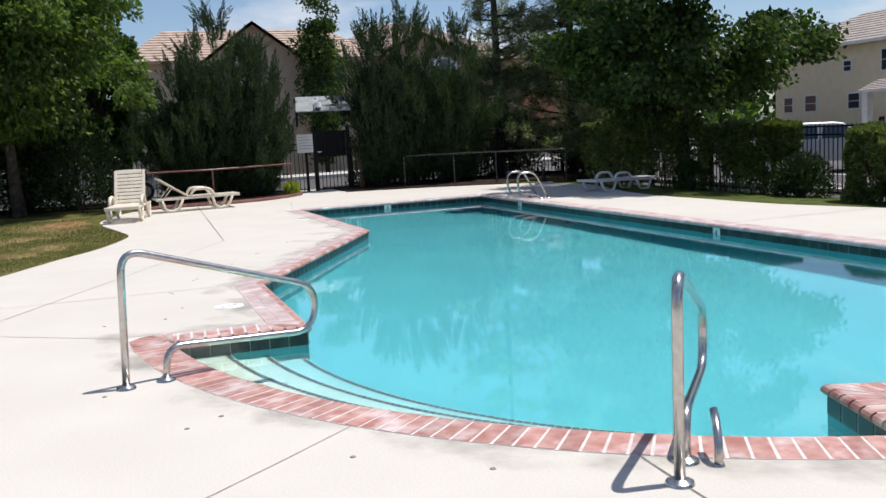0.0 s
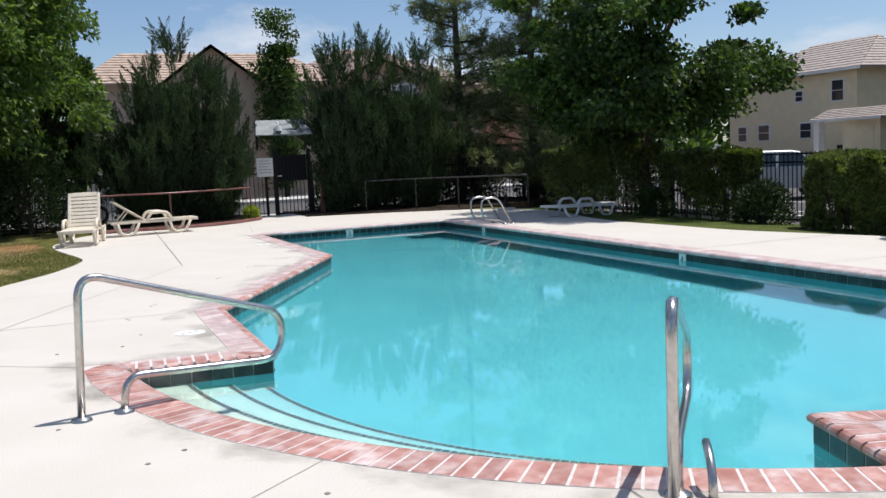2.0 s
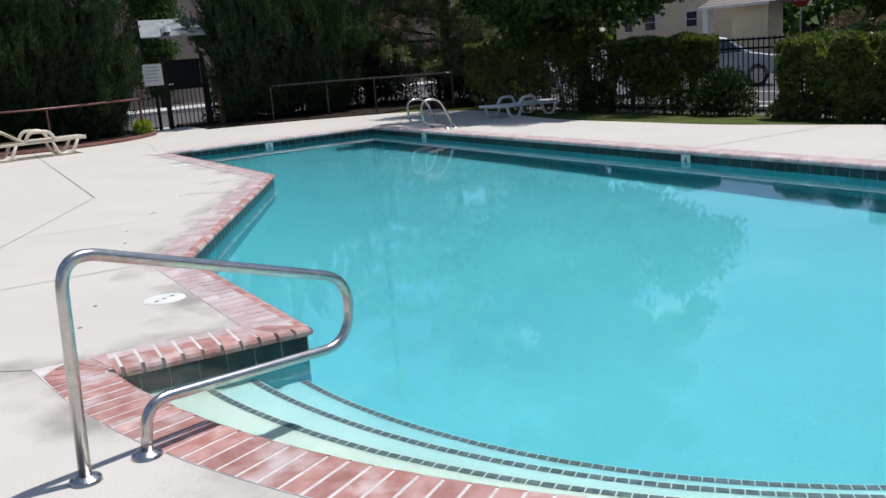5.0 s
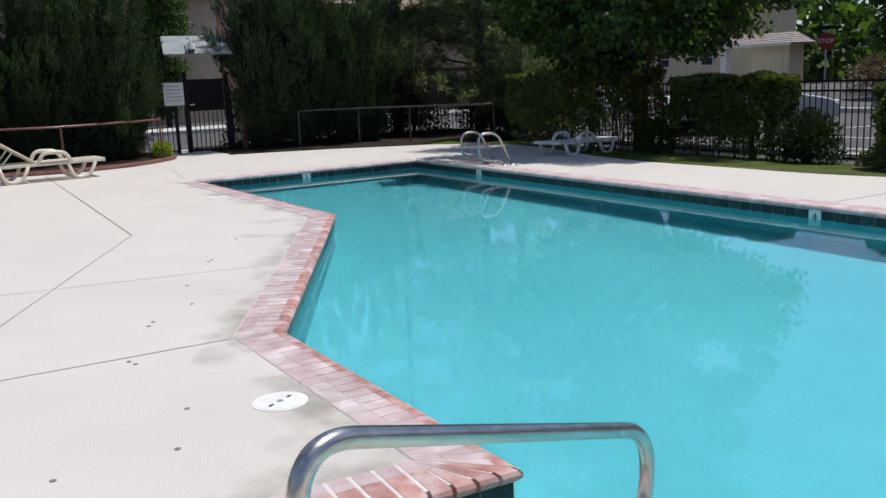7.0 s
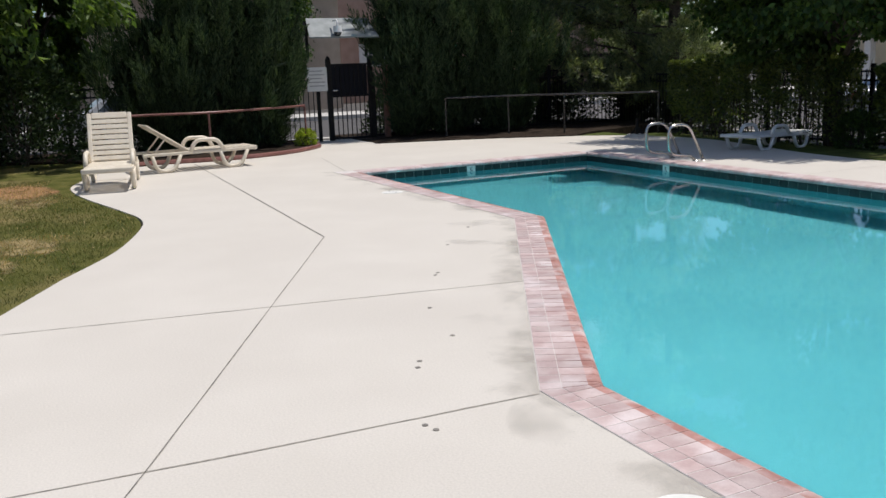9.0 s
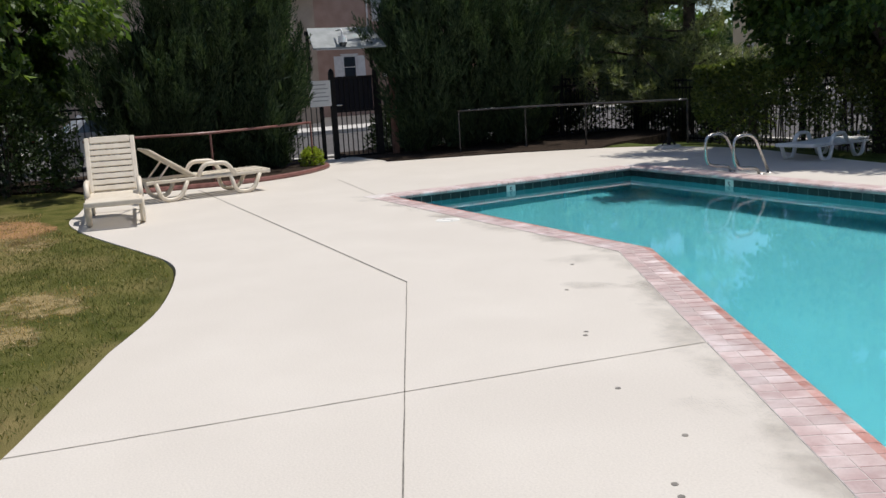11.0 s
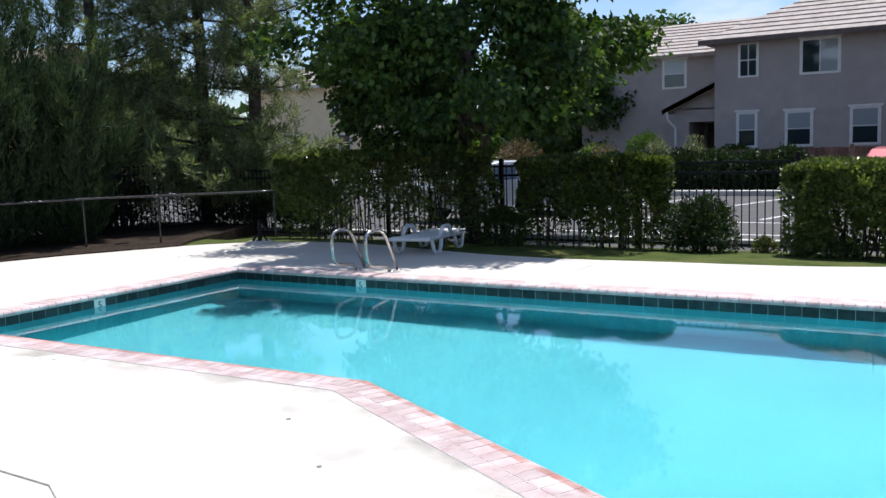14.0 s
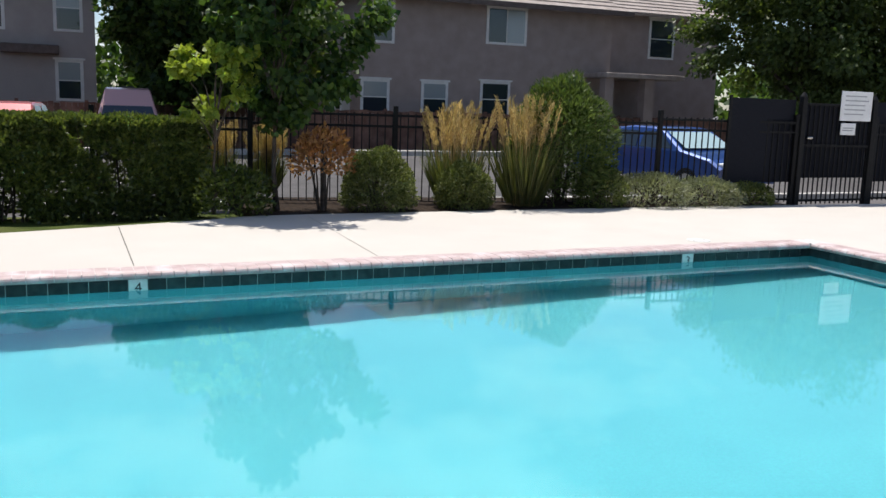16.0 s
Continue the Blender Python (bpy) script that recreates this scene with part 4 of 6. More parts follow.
def iron_gate(m, width, label, handle_side=1, screen=True):
    t = thing("iron_gate", label, "gate", m)
    for x in (-0.06, width + 0.06):
        part("gate_post", box(x - 0.05, -0.05, 0, x + 0.05, 0.05, 1.86, 0.008), M_IRON, t)
        part("post_cap", disc(x, 0, 1.86, 1.93, 0.06, 0.02, 12), M_IRON, t)
    for z in (0.12, 1.05, 1.74):
        part("gate_rail", box(0, -0.02, z - 0.02, width, 0.02, z + 0.02), M_IRON, t)
    n = round(width / 0.11)
    for k in range(n + 1):
        part("bar", box(width * k / n - 0.009, -0.009, 0.06, width * k / n + 0.009, 0.009, 1.74), M_IRON, t)
    if screen:
        part("screen_panel", box(0.01, 0.024, 1.06, width - 0.01, 0.03, 1.72), M_SCREEN, t, "dark perforated metal sheet")
    part("latch", box(width * (0.5 + 0.42 * handle_side) - 0.06, -0.05, 1.16, width * (0.5 + 0.42 * handle_side) + 0.06, 0.05, 1.20, 0.01), M_STEEL, t, "bright steel latch")


def notice(m, w, h, label, rows=5):
    t = thing("notice_board", label, "sign", m)
    part("board", box(-w / 2, -0.008, 0, w / 2, 0.008, h, 0.004), M_SIGN, t)
    for k in range(rows):
        z = h - 0.08 - k * (h - 0.12) / rows
        part("print_row", box(-w * 0.38, -0.0105, z - 0.012, w * random.uniform(0.2, 0.4), -0.0085, z + 0.008), M_SIGNTEXT, t)


iron_gate(Matrix.Translation((-11.35, 3.62, -0.08)) @ Matrix.Rotation(radians(90), 4, "Z"), 0.86, "black iron entrance gate with a dark screen panel", -1)
iron_fence((-11.35, 4.6), (-11.35, 4.95))
notice(Matrix.Translation((-11.28, 3.27, 1.10)) @ Matrix.Rotation(radians(90), 4, "Z"), 0.46, 0.52, "white notice board fixed to the iron fence")
iron_gate(Matrix.Translation((14.55, 9.7, -0.08)), 1.5, "black iron gate with dark screening beside the parking lot", -1)
notice(Matrix.Translation((15.65, 9.66, 1.40)), 0.72, 0.50, "white rules board on the iron gate")
notice(Matrix.Translation((15.5, 9.655, 1.16)), 0.34, 0.20, "small white sign under the rules board", 2)
gs = thing("screen_panel", "dark perforated screen sheet on the iron gate", "fence screen")
part("sheet", box(14.56, 9.74, 0.42, 16.05, 9.746, 0.98), M_SCREEN, gs)
scr = thing("screen_panel", "dark perforated screen sheet on the iron fence", "fence screen")
part("sheet", box(13.05, 9.77, 0.35, 14.4, 9.776, 1.72), M_SCREEN, scr)
part("frame", box(13.0, 9.76, 0.3, 13.05, 9.79, 1.76), M_IRON, scr)
iron_fence((16.2, 9.7), (21.5, 9.7))
scr = thing("screen_panel", "dark perforated screen sheet on the iron fence", "fence screen")
part("sheet", box(16.25, 9.74, 0.35, 21.4, 9.746, 1.72), M_SCREEN, scr)
part("frame", box(16.2, 9.755, 1.7, 21.4, 9.775, 1.74), M_IRON, scr)

# canopy over the gate with a dome camera
can = thing("gate_canopy", "small white sloped canopy over the entrance gate, greyed for shade", "canopy")
bm = bmesh.new()
cs = [(-10.6, 2.95, 2.24), (-10.6, 4.5, 2.24), (-11.3, 4.5, 2.66), (-11.3, 3.1, 2.66)]
vs = [bm.verts.new(c) for c in cs] + [bm.verts.new((x, y, z - 0.03)) for x, y, z in cs]
for f in ((0, 1, 2, 3), (7, 6, 5, 4), (0, 4, 5, 1), (1, 5, 6, 2), (2, 6, 7, 3), (3, 7, 4, 0)):
    bm.faces.new([vs[k] for k in f])
part("roof_sheet", bm, M_CANOPY, can)
for y in (3.1, 4.46):
    part("post", box(-11.34, y - 0.03, 1.84, -11.28, y + 0.03, 2.6, 0.01), M_IRON, can)
part("beam", box(-11.34, 3.05, 2.52, -11.24, 4.5, 2.6), M_IRON, can)
wp = thing("wooden_post", "weathered wooden post beside the entrance gate", "post", pose(-11.2, 4.85, -0.08))
part("shaft", box(-0.06, -0.06, 0, 0.06, 0.06, 1.7, 0.012), M_WOODFENCE, wp)
dome = thing("dome_camera", "white dome security camera on a bracket", "security camera", pose(-10.62, 3.58, 2.33))
part("bracket", tube(rounded([(-0.3, 0, 0.25), (0.0, 0, 0.25), (0, 0, 0.1)], 0.08), 0.018, 10), M_SIGN, dome)
bm = bmesh.new()
bmesh.ops.create_uvsphere(bm, u_segments=16, v_segments=10, radius=0.085)
part("bulb", bm, M_GLASS, dome, "smoked glass dome", smooth=True)
part("housing", disc(0, 0, 0.0, 0.13, 0.095, 0.08, 20), M_SIGN, dome)


# ---- trees and shrubs ----
def broadleaf(x, y, base, height, radius, z0, leaf, width, clumps, per, material, trunk_r, seed, label, flat=1.0, lean=(0, 0), droop=0.35, group="", dish=0.0, puff=(0.08, 0.17), belly=0.5, lobes=()):
    """A tapered trunk with forking limbs and a crown of leaf clumps with gaps."""
    rng = np.random.default_rng(seed)
    t = thing("tree", label, "tree", pose(x, y, base), group)
    top = height * 0.82
    part("trunk", tube([(lean[0] * k / 6 + rng.normal() * 0.02, lean[1] * k / 6 + rng.normal() * 0.02, top * k / 6) for k in range(7)], 0,
                       10, radii=[trunk_r * (1.25 if k == 0 else 1 - k * 0.14) for k in range(7)]), M_BARK, t, smooth=True)
    zc = z0 + belly * (height - z0)
    cen = []
    while len(cen) < clumps:
        v = rng.normal(size=3)
        v /= np.linalg.norm(v)
        r = rng.uniform(0.25, 1.0) ** 0.5 * (1.0 + 0.42 * noise.noise(Vector(v) * 1.9 + Vector((seed, 0, 0))))
        squeeze = 1.0 if v[2] < 0 else 1.0 - 0.35 * v[2] ** 2
        cen.append((v[0] * radius * r * squeeze * flat + lean[0] * 0.7, v[1] * radius * r * squeeze + lean[1] * 0.7, zc + v[2] * r * ((height - zc) if v[2] > 0 else (zc - z0))))
    cen = np.array(cen + [tuple(c) for c in lobes])
    if dish:
        cen[:, 2] = np.maximum(cen[:, 2], z0 + dish * (np.hypot(cen[:, 0], cen[:, 1]) / radius) ** 2)
    for k in rng.choice(len(cen), min(10, len(cen)), replace=False):
        c = cen[k]
        s = Vector((lean[0] * 0.4, lean[1] * 0.4, max(z0 * 0.75, c[2] * 0.55)))
        e = Vector(c)
        m = s.lerp(e, 0.5) + Vector((0, 0, 0.15 * (e - s).length))
        part("limb", tube([s, m, e], 0, 6, radii=[trunk_r * 0.42, trunk_r * 0.26, trunk_r * 0.08]), M_BARK, t, smooth=True)
    size = radius * rng.uniform(puff[0], puff[1], size=len(cen))
    pts = np.repeat(cen, per, axis=0) + np.clip(rng.normal(size=(len(cen) * per, 3)), -1.7, 1.7) * np.repeat(size, per)[:, None] * np.array([1, 1, 0.62])
    out = unit(pts - np.array([lean[0], lean[1], zc]))
    way = out * 0.6 + rng.normal(size=pts.shape) * 0.6 - np.array([0, 0, droop])
    n = len(pts)
    leaf_mesh("crown", pts, way, leaf * rng.uniform(0.6, 1.25, n), width * rng.uniform(0.7, 1.2, n), material, t, seed=seed)
    return t


def juniper(x, y, base, height, radius, plumes, per, seed, label, group="junipers by the gate"):
    """An upright juniper: vase-shaped, with long rising sprays that end in feathery spikes."""
    rng = np.random.default_rng(seed)
    t = thing("juniper", label, "conifer", pose(x, y, base), group)
    part("trunk", tube([(0, 0, 0), (0.02, 0.03, height * 0.3), (0, 0, height * 0.62)], 0, 8, radii=[0.11, 0.08, 0.03]), M_BARK, t, smooth=True)
    P, W, L = [], [], []

    def flame(foot, tip, fat, n, size):
        ax = unit(tip - foot)
        u = rng.uniform(0, 1, n) ** 0.9
        ang = rng.uniform(0, math.tau, n)
        ref = unit(np.cross(ax, rng.normal(size=3)))
        oth = np.cross(ax, ref)
        off = np.cos(ang)[:, None] * ref + np.sin(ang)[:, None] * oth
        swell = np.interp(u, [0, 0.25, 0.6, 1.0], [0.55, 1.0, 0.6, 0.04])
        P.append(foot + (tip - foot) * u[:, None] + off * (fat * swell * rng.uniform(0.3, 1.0, n))[:, None])
        W.append(ax + off * (0.5 * (1 - 0.7 * u))[:, None] + rng.normal(size=(n, 3)) * 0.10)
        L.append(size * (1.1 - 0.5 * u) * rng.uniform(0.7, 1.3, n))

    for k in range(plumes):
        a = rng.uniform(0, math.tau)
        out = np.array([math.cos(a), math.sin(a), 0.0])
        leader = k % 3 == 0
        h = rng.uniform(0.45, 1.12) if leader else 0.12 + 0.62 * rng.uniform() ** 0.9
        if leader:
            prof, reach = np.interp(h, [0.42, 0.65, 0.85, 1.06], [1.15, 1.3, 1.05, 0.55]), rng.uniform(0.3, 1.0) ** 0.6 * rng.uniform(0.85, 1.15)
        else:
            prof, reach = np.interp(h, [0.12, 0.3, 0.5, 0.7, 0.9], [0.48, 0.75, 1.0, 0.92, 0.5]), rng.uniform(0.3, 1.0) ** 0.5 * rng.uniform(0.75, 1.0)
        tip = out * radius * prof * reach + np.array([0, 0, h * height])
        ln = rng.uniform(0.75, 1.25)
        way = unit(out * rng.uniform(0.25, 0.65) * reach + np.array([0, 0, 1.0]) + rng.normal(size=3) * 0.08)
        foot = tip - way * ln
        foot[2] = max(foot[2], 0.08)
        flame(foot, tip, 0.11 if leader else 0.14, per * 4, 0.115)
        for s in range(4):
            u = rng.uniform(0.0, 0.55)
            c = foot + (tip - foot) * u
            side = unit(way + unit(rng.normal(size=3)) * 0.55)
            flame(c, c + side * rng.uniform(0.35, 0.6), 0.085, per, 0.11)
    n = plumes * 40
    a, r, z = rng.uniform(0, math.tau, n), radius * 0.62 * rng.uniform(0, 1, n) ** 0.5, rng.uniform(0.03, 0.72, n)
    r *= np.interp(z, [0, 0.4, 0.72], [0.5, 1.0, 0.5])
    P.append(np.stack([np.cos(a) * r, np.sin(a) * r, z * height], 1))
    W.append(np.array([0, 0, 1.0]) + rng.normal(size=(n, 3)) * 0.5)
    L.append(rng.uniform(0.15, 0.3, n))
    p, w, ln = np.concatenate(P), np.concatenate(W), np.concatenate(L)
    p[:, 2] = np.maximum(p[:, 2], 0.03)
    leaf_mesh("crown", p, w, ln, ln * 0.16, M_JUNIPER, t, seed=seed)
    return t


def pine(x, y, base, height, radius, seed, label, group="pines"):
    rng = np.random.default_rng(seed)
    t = thing("pine_tree", label, "conifer", pose(x, y, base), group)
    part("trunk", tube([(0, 0, 0), (0.06, 0.03, height * 0.35), (-0.04, 0.05, height * 0.7), (0, 0, height)], 0, 10, radii=[0.17, 0.13, 0.08, 0.02]), M_BARK, t, smooth=True)
    P, W, L = [], [], []
    bm = bmesh.new()
    for k in range(int(height * 9)):
        z = height * (0.06 + 0.91 * rng.uniform() ** 1.4)
        a = rng.uniform(0, math.tau)
        ln = radius * (1.05 - 0.75 * z / height) * rng.uniform(0.6, 1.15)
        s = Vector((0, 0, z))
        e = s + Vector((math.cos(a) * ln, math.sin(a) * ln, ln * rng.uniform(0.05, 0.45)))
        m = s.lerp(e, 0.5) - Vector((0, 0, 0.06 * ln))
        tube([s, m, e], 0, 5, bm, radii=[0.035, 0.022, 0.006])
        n_t = int(5 + 4.5 * ln)
        for u in rng.uniform(0.25, 1.0, n_t):
            c = np.array(s.lerp(m, u * 2) if u < 0.5 else m.lerp(e, u * 2 - 1)) + rng.normal(size=3) * 0.14 * ln * np.array([1, 1, 0.5])
            n = 46
            v = unit(rng.normal(size=(n, 3)) + np.array([math.cos(a) * 0.6, math.sin(a) * 0.6, 0.6]))
            P.append(np.repeat(c[None], n, 0) + rng.normal(size=(n, 3)) * 0.06)
            W.append(v)
            L.append(rng.uniform(0.12, 0.24, n))
    part("branch_cluster", bm, M_BARK, t, smooth=True)["kind"] = "stuff"
    p, w, ln = np.concatenate(P), np.concatenate(W), np.concatenate(L)
    leaf_mesh("crown", p, w, ln, 0.021, M_PINE, t, seed=seed, fold=0.1)
    return t


def hedge(x0, x1, y0, y1, z1, n, seed, label, material=None, z0=0.0, bare=0.3, leaf=0.06, end=0.12):
    """A clipped hedge: a skin of glossy leaves over stems, thin near the ground."""
    rng = np.random.default_rng(seed)
    cx, cy = (x0 + x1) / 2, (y0 + y1) / 2
    t = thing("hedge", label, "hedge", pose(cx, cy, 0), "clipped hedges")
    hx, hy = (x1 - x0) / 2, (y1 - y0) / 2
    stems = bmesh.new()
    for k in range(int((x1 - x0) * 9)):
        sx, sy = rng.uniform(-hx, hx) * 0.95, rng.uniform(-hy, hy) * 0.6
        tube([(sx, sy, z0), (sx + rng.normal() * 0.08, sy + rng.normal() * 0.08, z1 * 0.5), (sx + rng.normal() * 0.16, sy + rng.normal() * 0.12, z1 * 0.92)], 0, 5, stems,
             radii=[0.016, 0.011, 0.004])
    part("stem_cluster", stems, M_BARK, t)["kind"] = "stuff"
    u = rng.uniform(-1, 1, (n, 3))
    face = rng.choice(4, n, p=[0.40, 0.18, 0.34, 0.08])
    depth = 1 - np.abs(rng.normal(size=n)) * 0.16
    u[:, 1] = np.where(face == 0, -depth, np.where(face == 1, depth, u[:, 1]))
    u[:, 2] = np.where(face == 2, depth, u[:, 2])
    u[:, 0] = np.where(face == 3, np.sign(u[:, 0]) * depth, u[:, 0])
    h = (u[:, 2] + 1) / 2
    p = np.stack([u[:, 0] * hx, u[:, 1] * hy, z0 + 0.06 + h * (z1 - z0 - 0.06)], 1)
    lump = np.array([noise.noise(Vector((a * 2.3 + seed, b * 2.3, c * 2.3))) for a, b, c in p[:, :3]])
    p += u * (lump * 0.09)[:, None]
    p[:, 0] -= np.sign(u[:, 0]) * np.abs(u[:, 0]) ** 6 * np.abs(u[:, 1]) ** 2 * end
    r = np.maximum(np.abs(u[:, 0]) ** 8, np.abs(u[:, 1]) ** 8) * np.maximum(h, 0) ** 10
    p[:, 2] -= r * 0.09
    keep = rng.uniform(size=n) < np.clip(0.25 + (h - bare * 0.4) / max(bare, 0.05), 0.06, 1.0)
    keep &= (lump > -0.32)
    p, u = p[keep], u[keep]
    w = u * 0.7 + rng.normal(size=p.shape) * 0.6 + np.array([0, 0, 0.25])
    m = len(p)
    leaf_mesh("leaves", p, w, leaf * rng.uniform(0.7, 1.3, m), leaf * 0.6 * rng.uniform(0.7, 1.3, m), material or M_HEDGE, t, seed=seed)
    return t


def shrub(x, y, r, h, n, material, seed, label, base=0.0, leaf=0.05, shape=0.9, airy=0.2, name="shrub", group="bed shrubs", sink=0.5, width=0.55, bare=0.0):
    """A rounded bush of leaves on a fan of stems."""
    rng = np.random.default_rng(seed)
    t = thing(name, label, "shrub", pose(x, y, base), group)
    stems = bmesh.new()
    for k in range(14):
        a, d = rng.uniform(0, math.tau), rng.uniform(0.15, 0.85)
        tube([(0.05 * math.cos(a), 0.05 * math.sin(a), 0), (d * r * 0.5 * math.cos(a), d * r * 0.5 * math.sin(a), h * 0.4), (d * r * math.cos(a), d * r * math.sin(a), h * 0.82)],
             0, 5, stems, radii=[0.016, 0.011, 0.004])
    part("stem_cluster", stems, M_BARK, t)["kind"] = "stuff"
    v = unit(rng.normal(size=(n, 3)))
    v[:, 2] = np.where(v[:, 2] < -sink, -v[:, 2], v[:, 2])
    rad = 1 - np.abs(rng.normal(size=n)) * airy
    lump = np.array([noise.noise(Vector((a * 2.2 + seed, b * 2.2, c * 2.2))) for a, b, c in v])
    rad *= 1 + lump * 0.16
    p = np.stack([v[:, 0] * r * rad, v[:, 1] * r * rad, h * (sink + v[:, 2] * rad) / (1 + sink)], 1)
    p[:, 2] = np.maximum(h * bare + p[:, 2] * (1 - bare), 0.02)
    w = v * shape + rng.normal(size=p.shape) * 0.6 + np.array([0, 0, 0.3])
    leaf_mesh("leaves", p, w, leaf * rng.uniform(0.7, 1.3, n), leaf * width * rng.uniform(0.7, 1.3, n), material, t, seed=seed)
    return t


def plume_grass(x, y, r, h, seed, label):
    rng = np.random.default_rng(seed)
    t = thing("ornamental_grass", label, "ornamental grass", pose(x, y, 0), "ornamental grasses")
    n = 900
    a, d = rng.uniform(0, math.tau, n), rng.uniform(0.1, 1, n)
    base = np.stack([np.cos(a) * r * 0.35 * d, np.sin(a) * r * 0.35 * d, np.zeros(n)], 1)
    way = np.stack([np.cos(a) * 0.45 * d, np.sin(a) * 0.45 * d, np.ones(n)], 1) + rng.normal(size=(n, 3)) * 0.07
    leaf_mesh("blades", base, way, h * 0.72 * rng.uniform(0.5, 1.0, n), 0.016, M_GRASSBLADE, t, seed=seed)
    k = 84
    P, W, L = [], [], []
    stalks = bmesh.new()
    for j in range(k):
        aa, dd = rng.uniform(0, math.tau), rng.uniform(0.0, 1.0)
        s = np.array([math.cos(aa) * r * 0.25 * dd, math.sin(aa) * r * 0.25 * dd, 0])
        e = np.array([math.cos(aa) * r * 0.85 * dd, math.sin(aa) * r * 0.85 * dd, h * rng.uniform(0.78, 1.05)])
        tube([s, s * 0.4 + e * 0.6, e], 0.003, 4, stalks)
        m = 60
        u = rng.uniform(0.68, 1.0, m)
        P.append(s + (e - s) * u[:, None] + rng.normal(size=(m, 3)) * 0.012)
        W.append(unit(e - s) + rng.normal(size=(m, 3)) * 0.28)
        L.append(rng.uniform(0.04, 0.09, m))
    part("stalk_cluster", stalks, M_PLUME, t)["kind"] = "stuff"
    leaf_mesh("plumes", np.concatenate(P), np.concatenate(W), np.concatenate(L), 0.012, M_PLUME, t, seed=seed + 1, label="straw-coloured seed plumes")
    return t


broadleaf(-9.8, -4.1, 0, 7.4, 2.9, 1.9, 0.17, 0.075, 130, 480, M_ASHLEAF, 0.15, 11, "ash tree with light green drooping foliage on the lawn", droop=0.6)
broadleaf(-13.5, -9.5, 0, 8.5, 3.6, 1.2, 0.2, 0.13, 110, 330, M_GUMLEAF, 0.18, 12, "dark leafy tree at the lawn's edge")
broadleaf(-15.5, -2.3, 0, 5.9, 1.5, 0.8, 0.18, 0.11, 80, 320, M_GUMLEAF, 0.15, 13, "dark upright tree behind the iron fence")
broadleaf(-4.05, 10.9, -0.22, 9.0, 2.95, 1.65, 0.125, 0.10, 160, 400, M_GUMLEAF, 0.17, 14, "dense dark green sweetgum tree behind the hedge", droop=0.5, dish=0.9, puff=(0.055, 0.115), belly=0.27, lean=(0.2, -0.5))
for k, (jx, jy, jh, jr) in enumerate(((-10.75, -0.05, 3.55, 1.4), (-10.85, 0.95, 5.0, 1.4), (-10.7, 1.8, 4.0, 1.25), (-11.0, 5.35, 4.6, 1.15), (-10.9, 6.3, 5.0, 1.35), (-10.7, 7.6, 4.4, 1.4))):
    juniper(jx, jy, -0.05, jh, jr, 120, 60, 20 + k, "blue-green upright juniper with ragged feathery tips")
# low shrubs added to darken the ground behind the fence, shade in leaf colour
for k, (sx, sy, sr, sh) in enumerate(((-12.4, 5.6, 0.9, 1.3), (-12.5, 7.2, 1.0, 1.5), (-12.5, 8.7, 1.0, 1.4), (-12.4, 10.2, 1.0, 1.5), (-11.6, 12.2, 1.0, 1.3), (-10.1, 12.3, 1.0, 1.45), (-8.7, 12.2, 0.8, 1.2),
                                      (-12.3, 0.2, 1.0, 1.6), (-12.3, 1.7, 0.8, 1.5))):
    shrub(sx, sy, sr, sh, 4200, M_SHADELEAF, 160 + k, "undergrowth behind the iron fence, leaves darkened for shade", base=-0.2, leaf=0.085, airy=0.45)
# screen and ash-tree shrubs: tree shade is part of their leaf colour
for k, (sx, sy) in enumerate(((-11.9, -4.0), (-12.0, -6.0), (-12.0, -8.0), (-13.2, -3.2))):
    shrub(sx, sy, 1.25, 2.3, 5000, M_SHADELEAF, 140 + k, "leafy screen shrub along the iron fence, darkened for shade", leaf=0.11)
shrub(-10.4, -2.7, 1.15, 2.2, 7500, M_SHADELEAF, 45, "leafy undergrowth below the ash tree, darkened for shade", leaf=0.09)
shrub(-10.9, -5.0, 1.5, 2.4, 9000, M_SHADELEAF, 46, "leafy undergrowth below the ash tree, darkened for shade", leaf=0.09)
shrub(-10.25, 2.62, 0.22, 0.36, 700, M_LIME, 47, "small yellow-green plant by the bed edging", leaf=0.07)
pine(-11.6, 11.9, -0.05, 10.4, 2.6, 51, "dark pine with open grey-green needles")
pine(-10.4, 12.3, -0.05, 10.0, 2.1, 52, "tall dark pine behind the iron fence")
pine(-12.6, 9.8, -0.05, 9.4, 2.3, 53, "dark pine with open grey-green needles")
broadleaf(-31.3, 8.3, -0.27, 9.6, 0.85, 0.8, 0.18, 0.11, 70, 200, M_GUMLEAF, 0.1, 54, "slim columnar street tree", puff=(0.3, 0.5))

hedge(-8.15, -3.4, 10.35, 11.05, 1.50, 44000, 61, "tall leafy hedge with thin twiggy base", M_HEDGE_LIT, z0=-0.22, bare=0.6, leaf=0.075)
hedge(-2.98, -0.45, 10.45, 11.1, 1.28, 32000, 62, "clipped dark green hedge in front of the fence", z0=-0.22, bare=0.4, leaf=0.075)
hedge(1.25, 5.0, 10.2, 11.1, 1.15, 58000, 63, "dense clipped green hedge beside the lawn", M_HEDGE_LIT, z0=-0.2, bare=0.08, leaf=0.075, end=0.5)
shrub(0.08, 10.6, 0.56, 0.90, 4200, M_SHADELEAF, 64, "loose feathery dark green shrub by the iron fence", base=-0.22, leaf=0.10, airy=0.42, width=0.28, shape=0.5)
shrub(0.95, 10.95, 0.18, 0.26, 500, M_BOX, 65, "small weed tuft at the fence", base=-0.22, leaf=0.05)
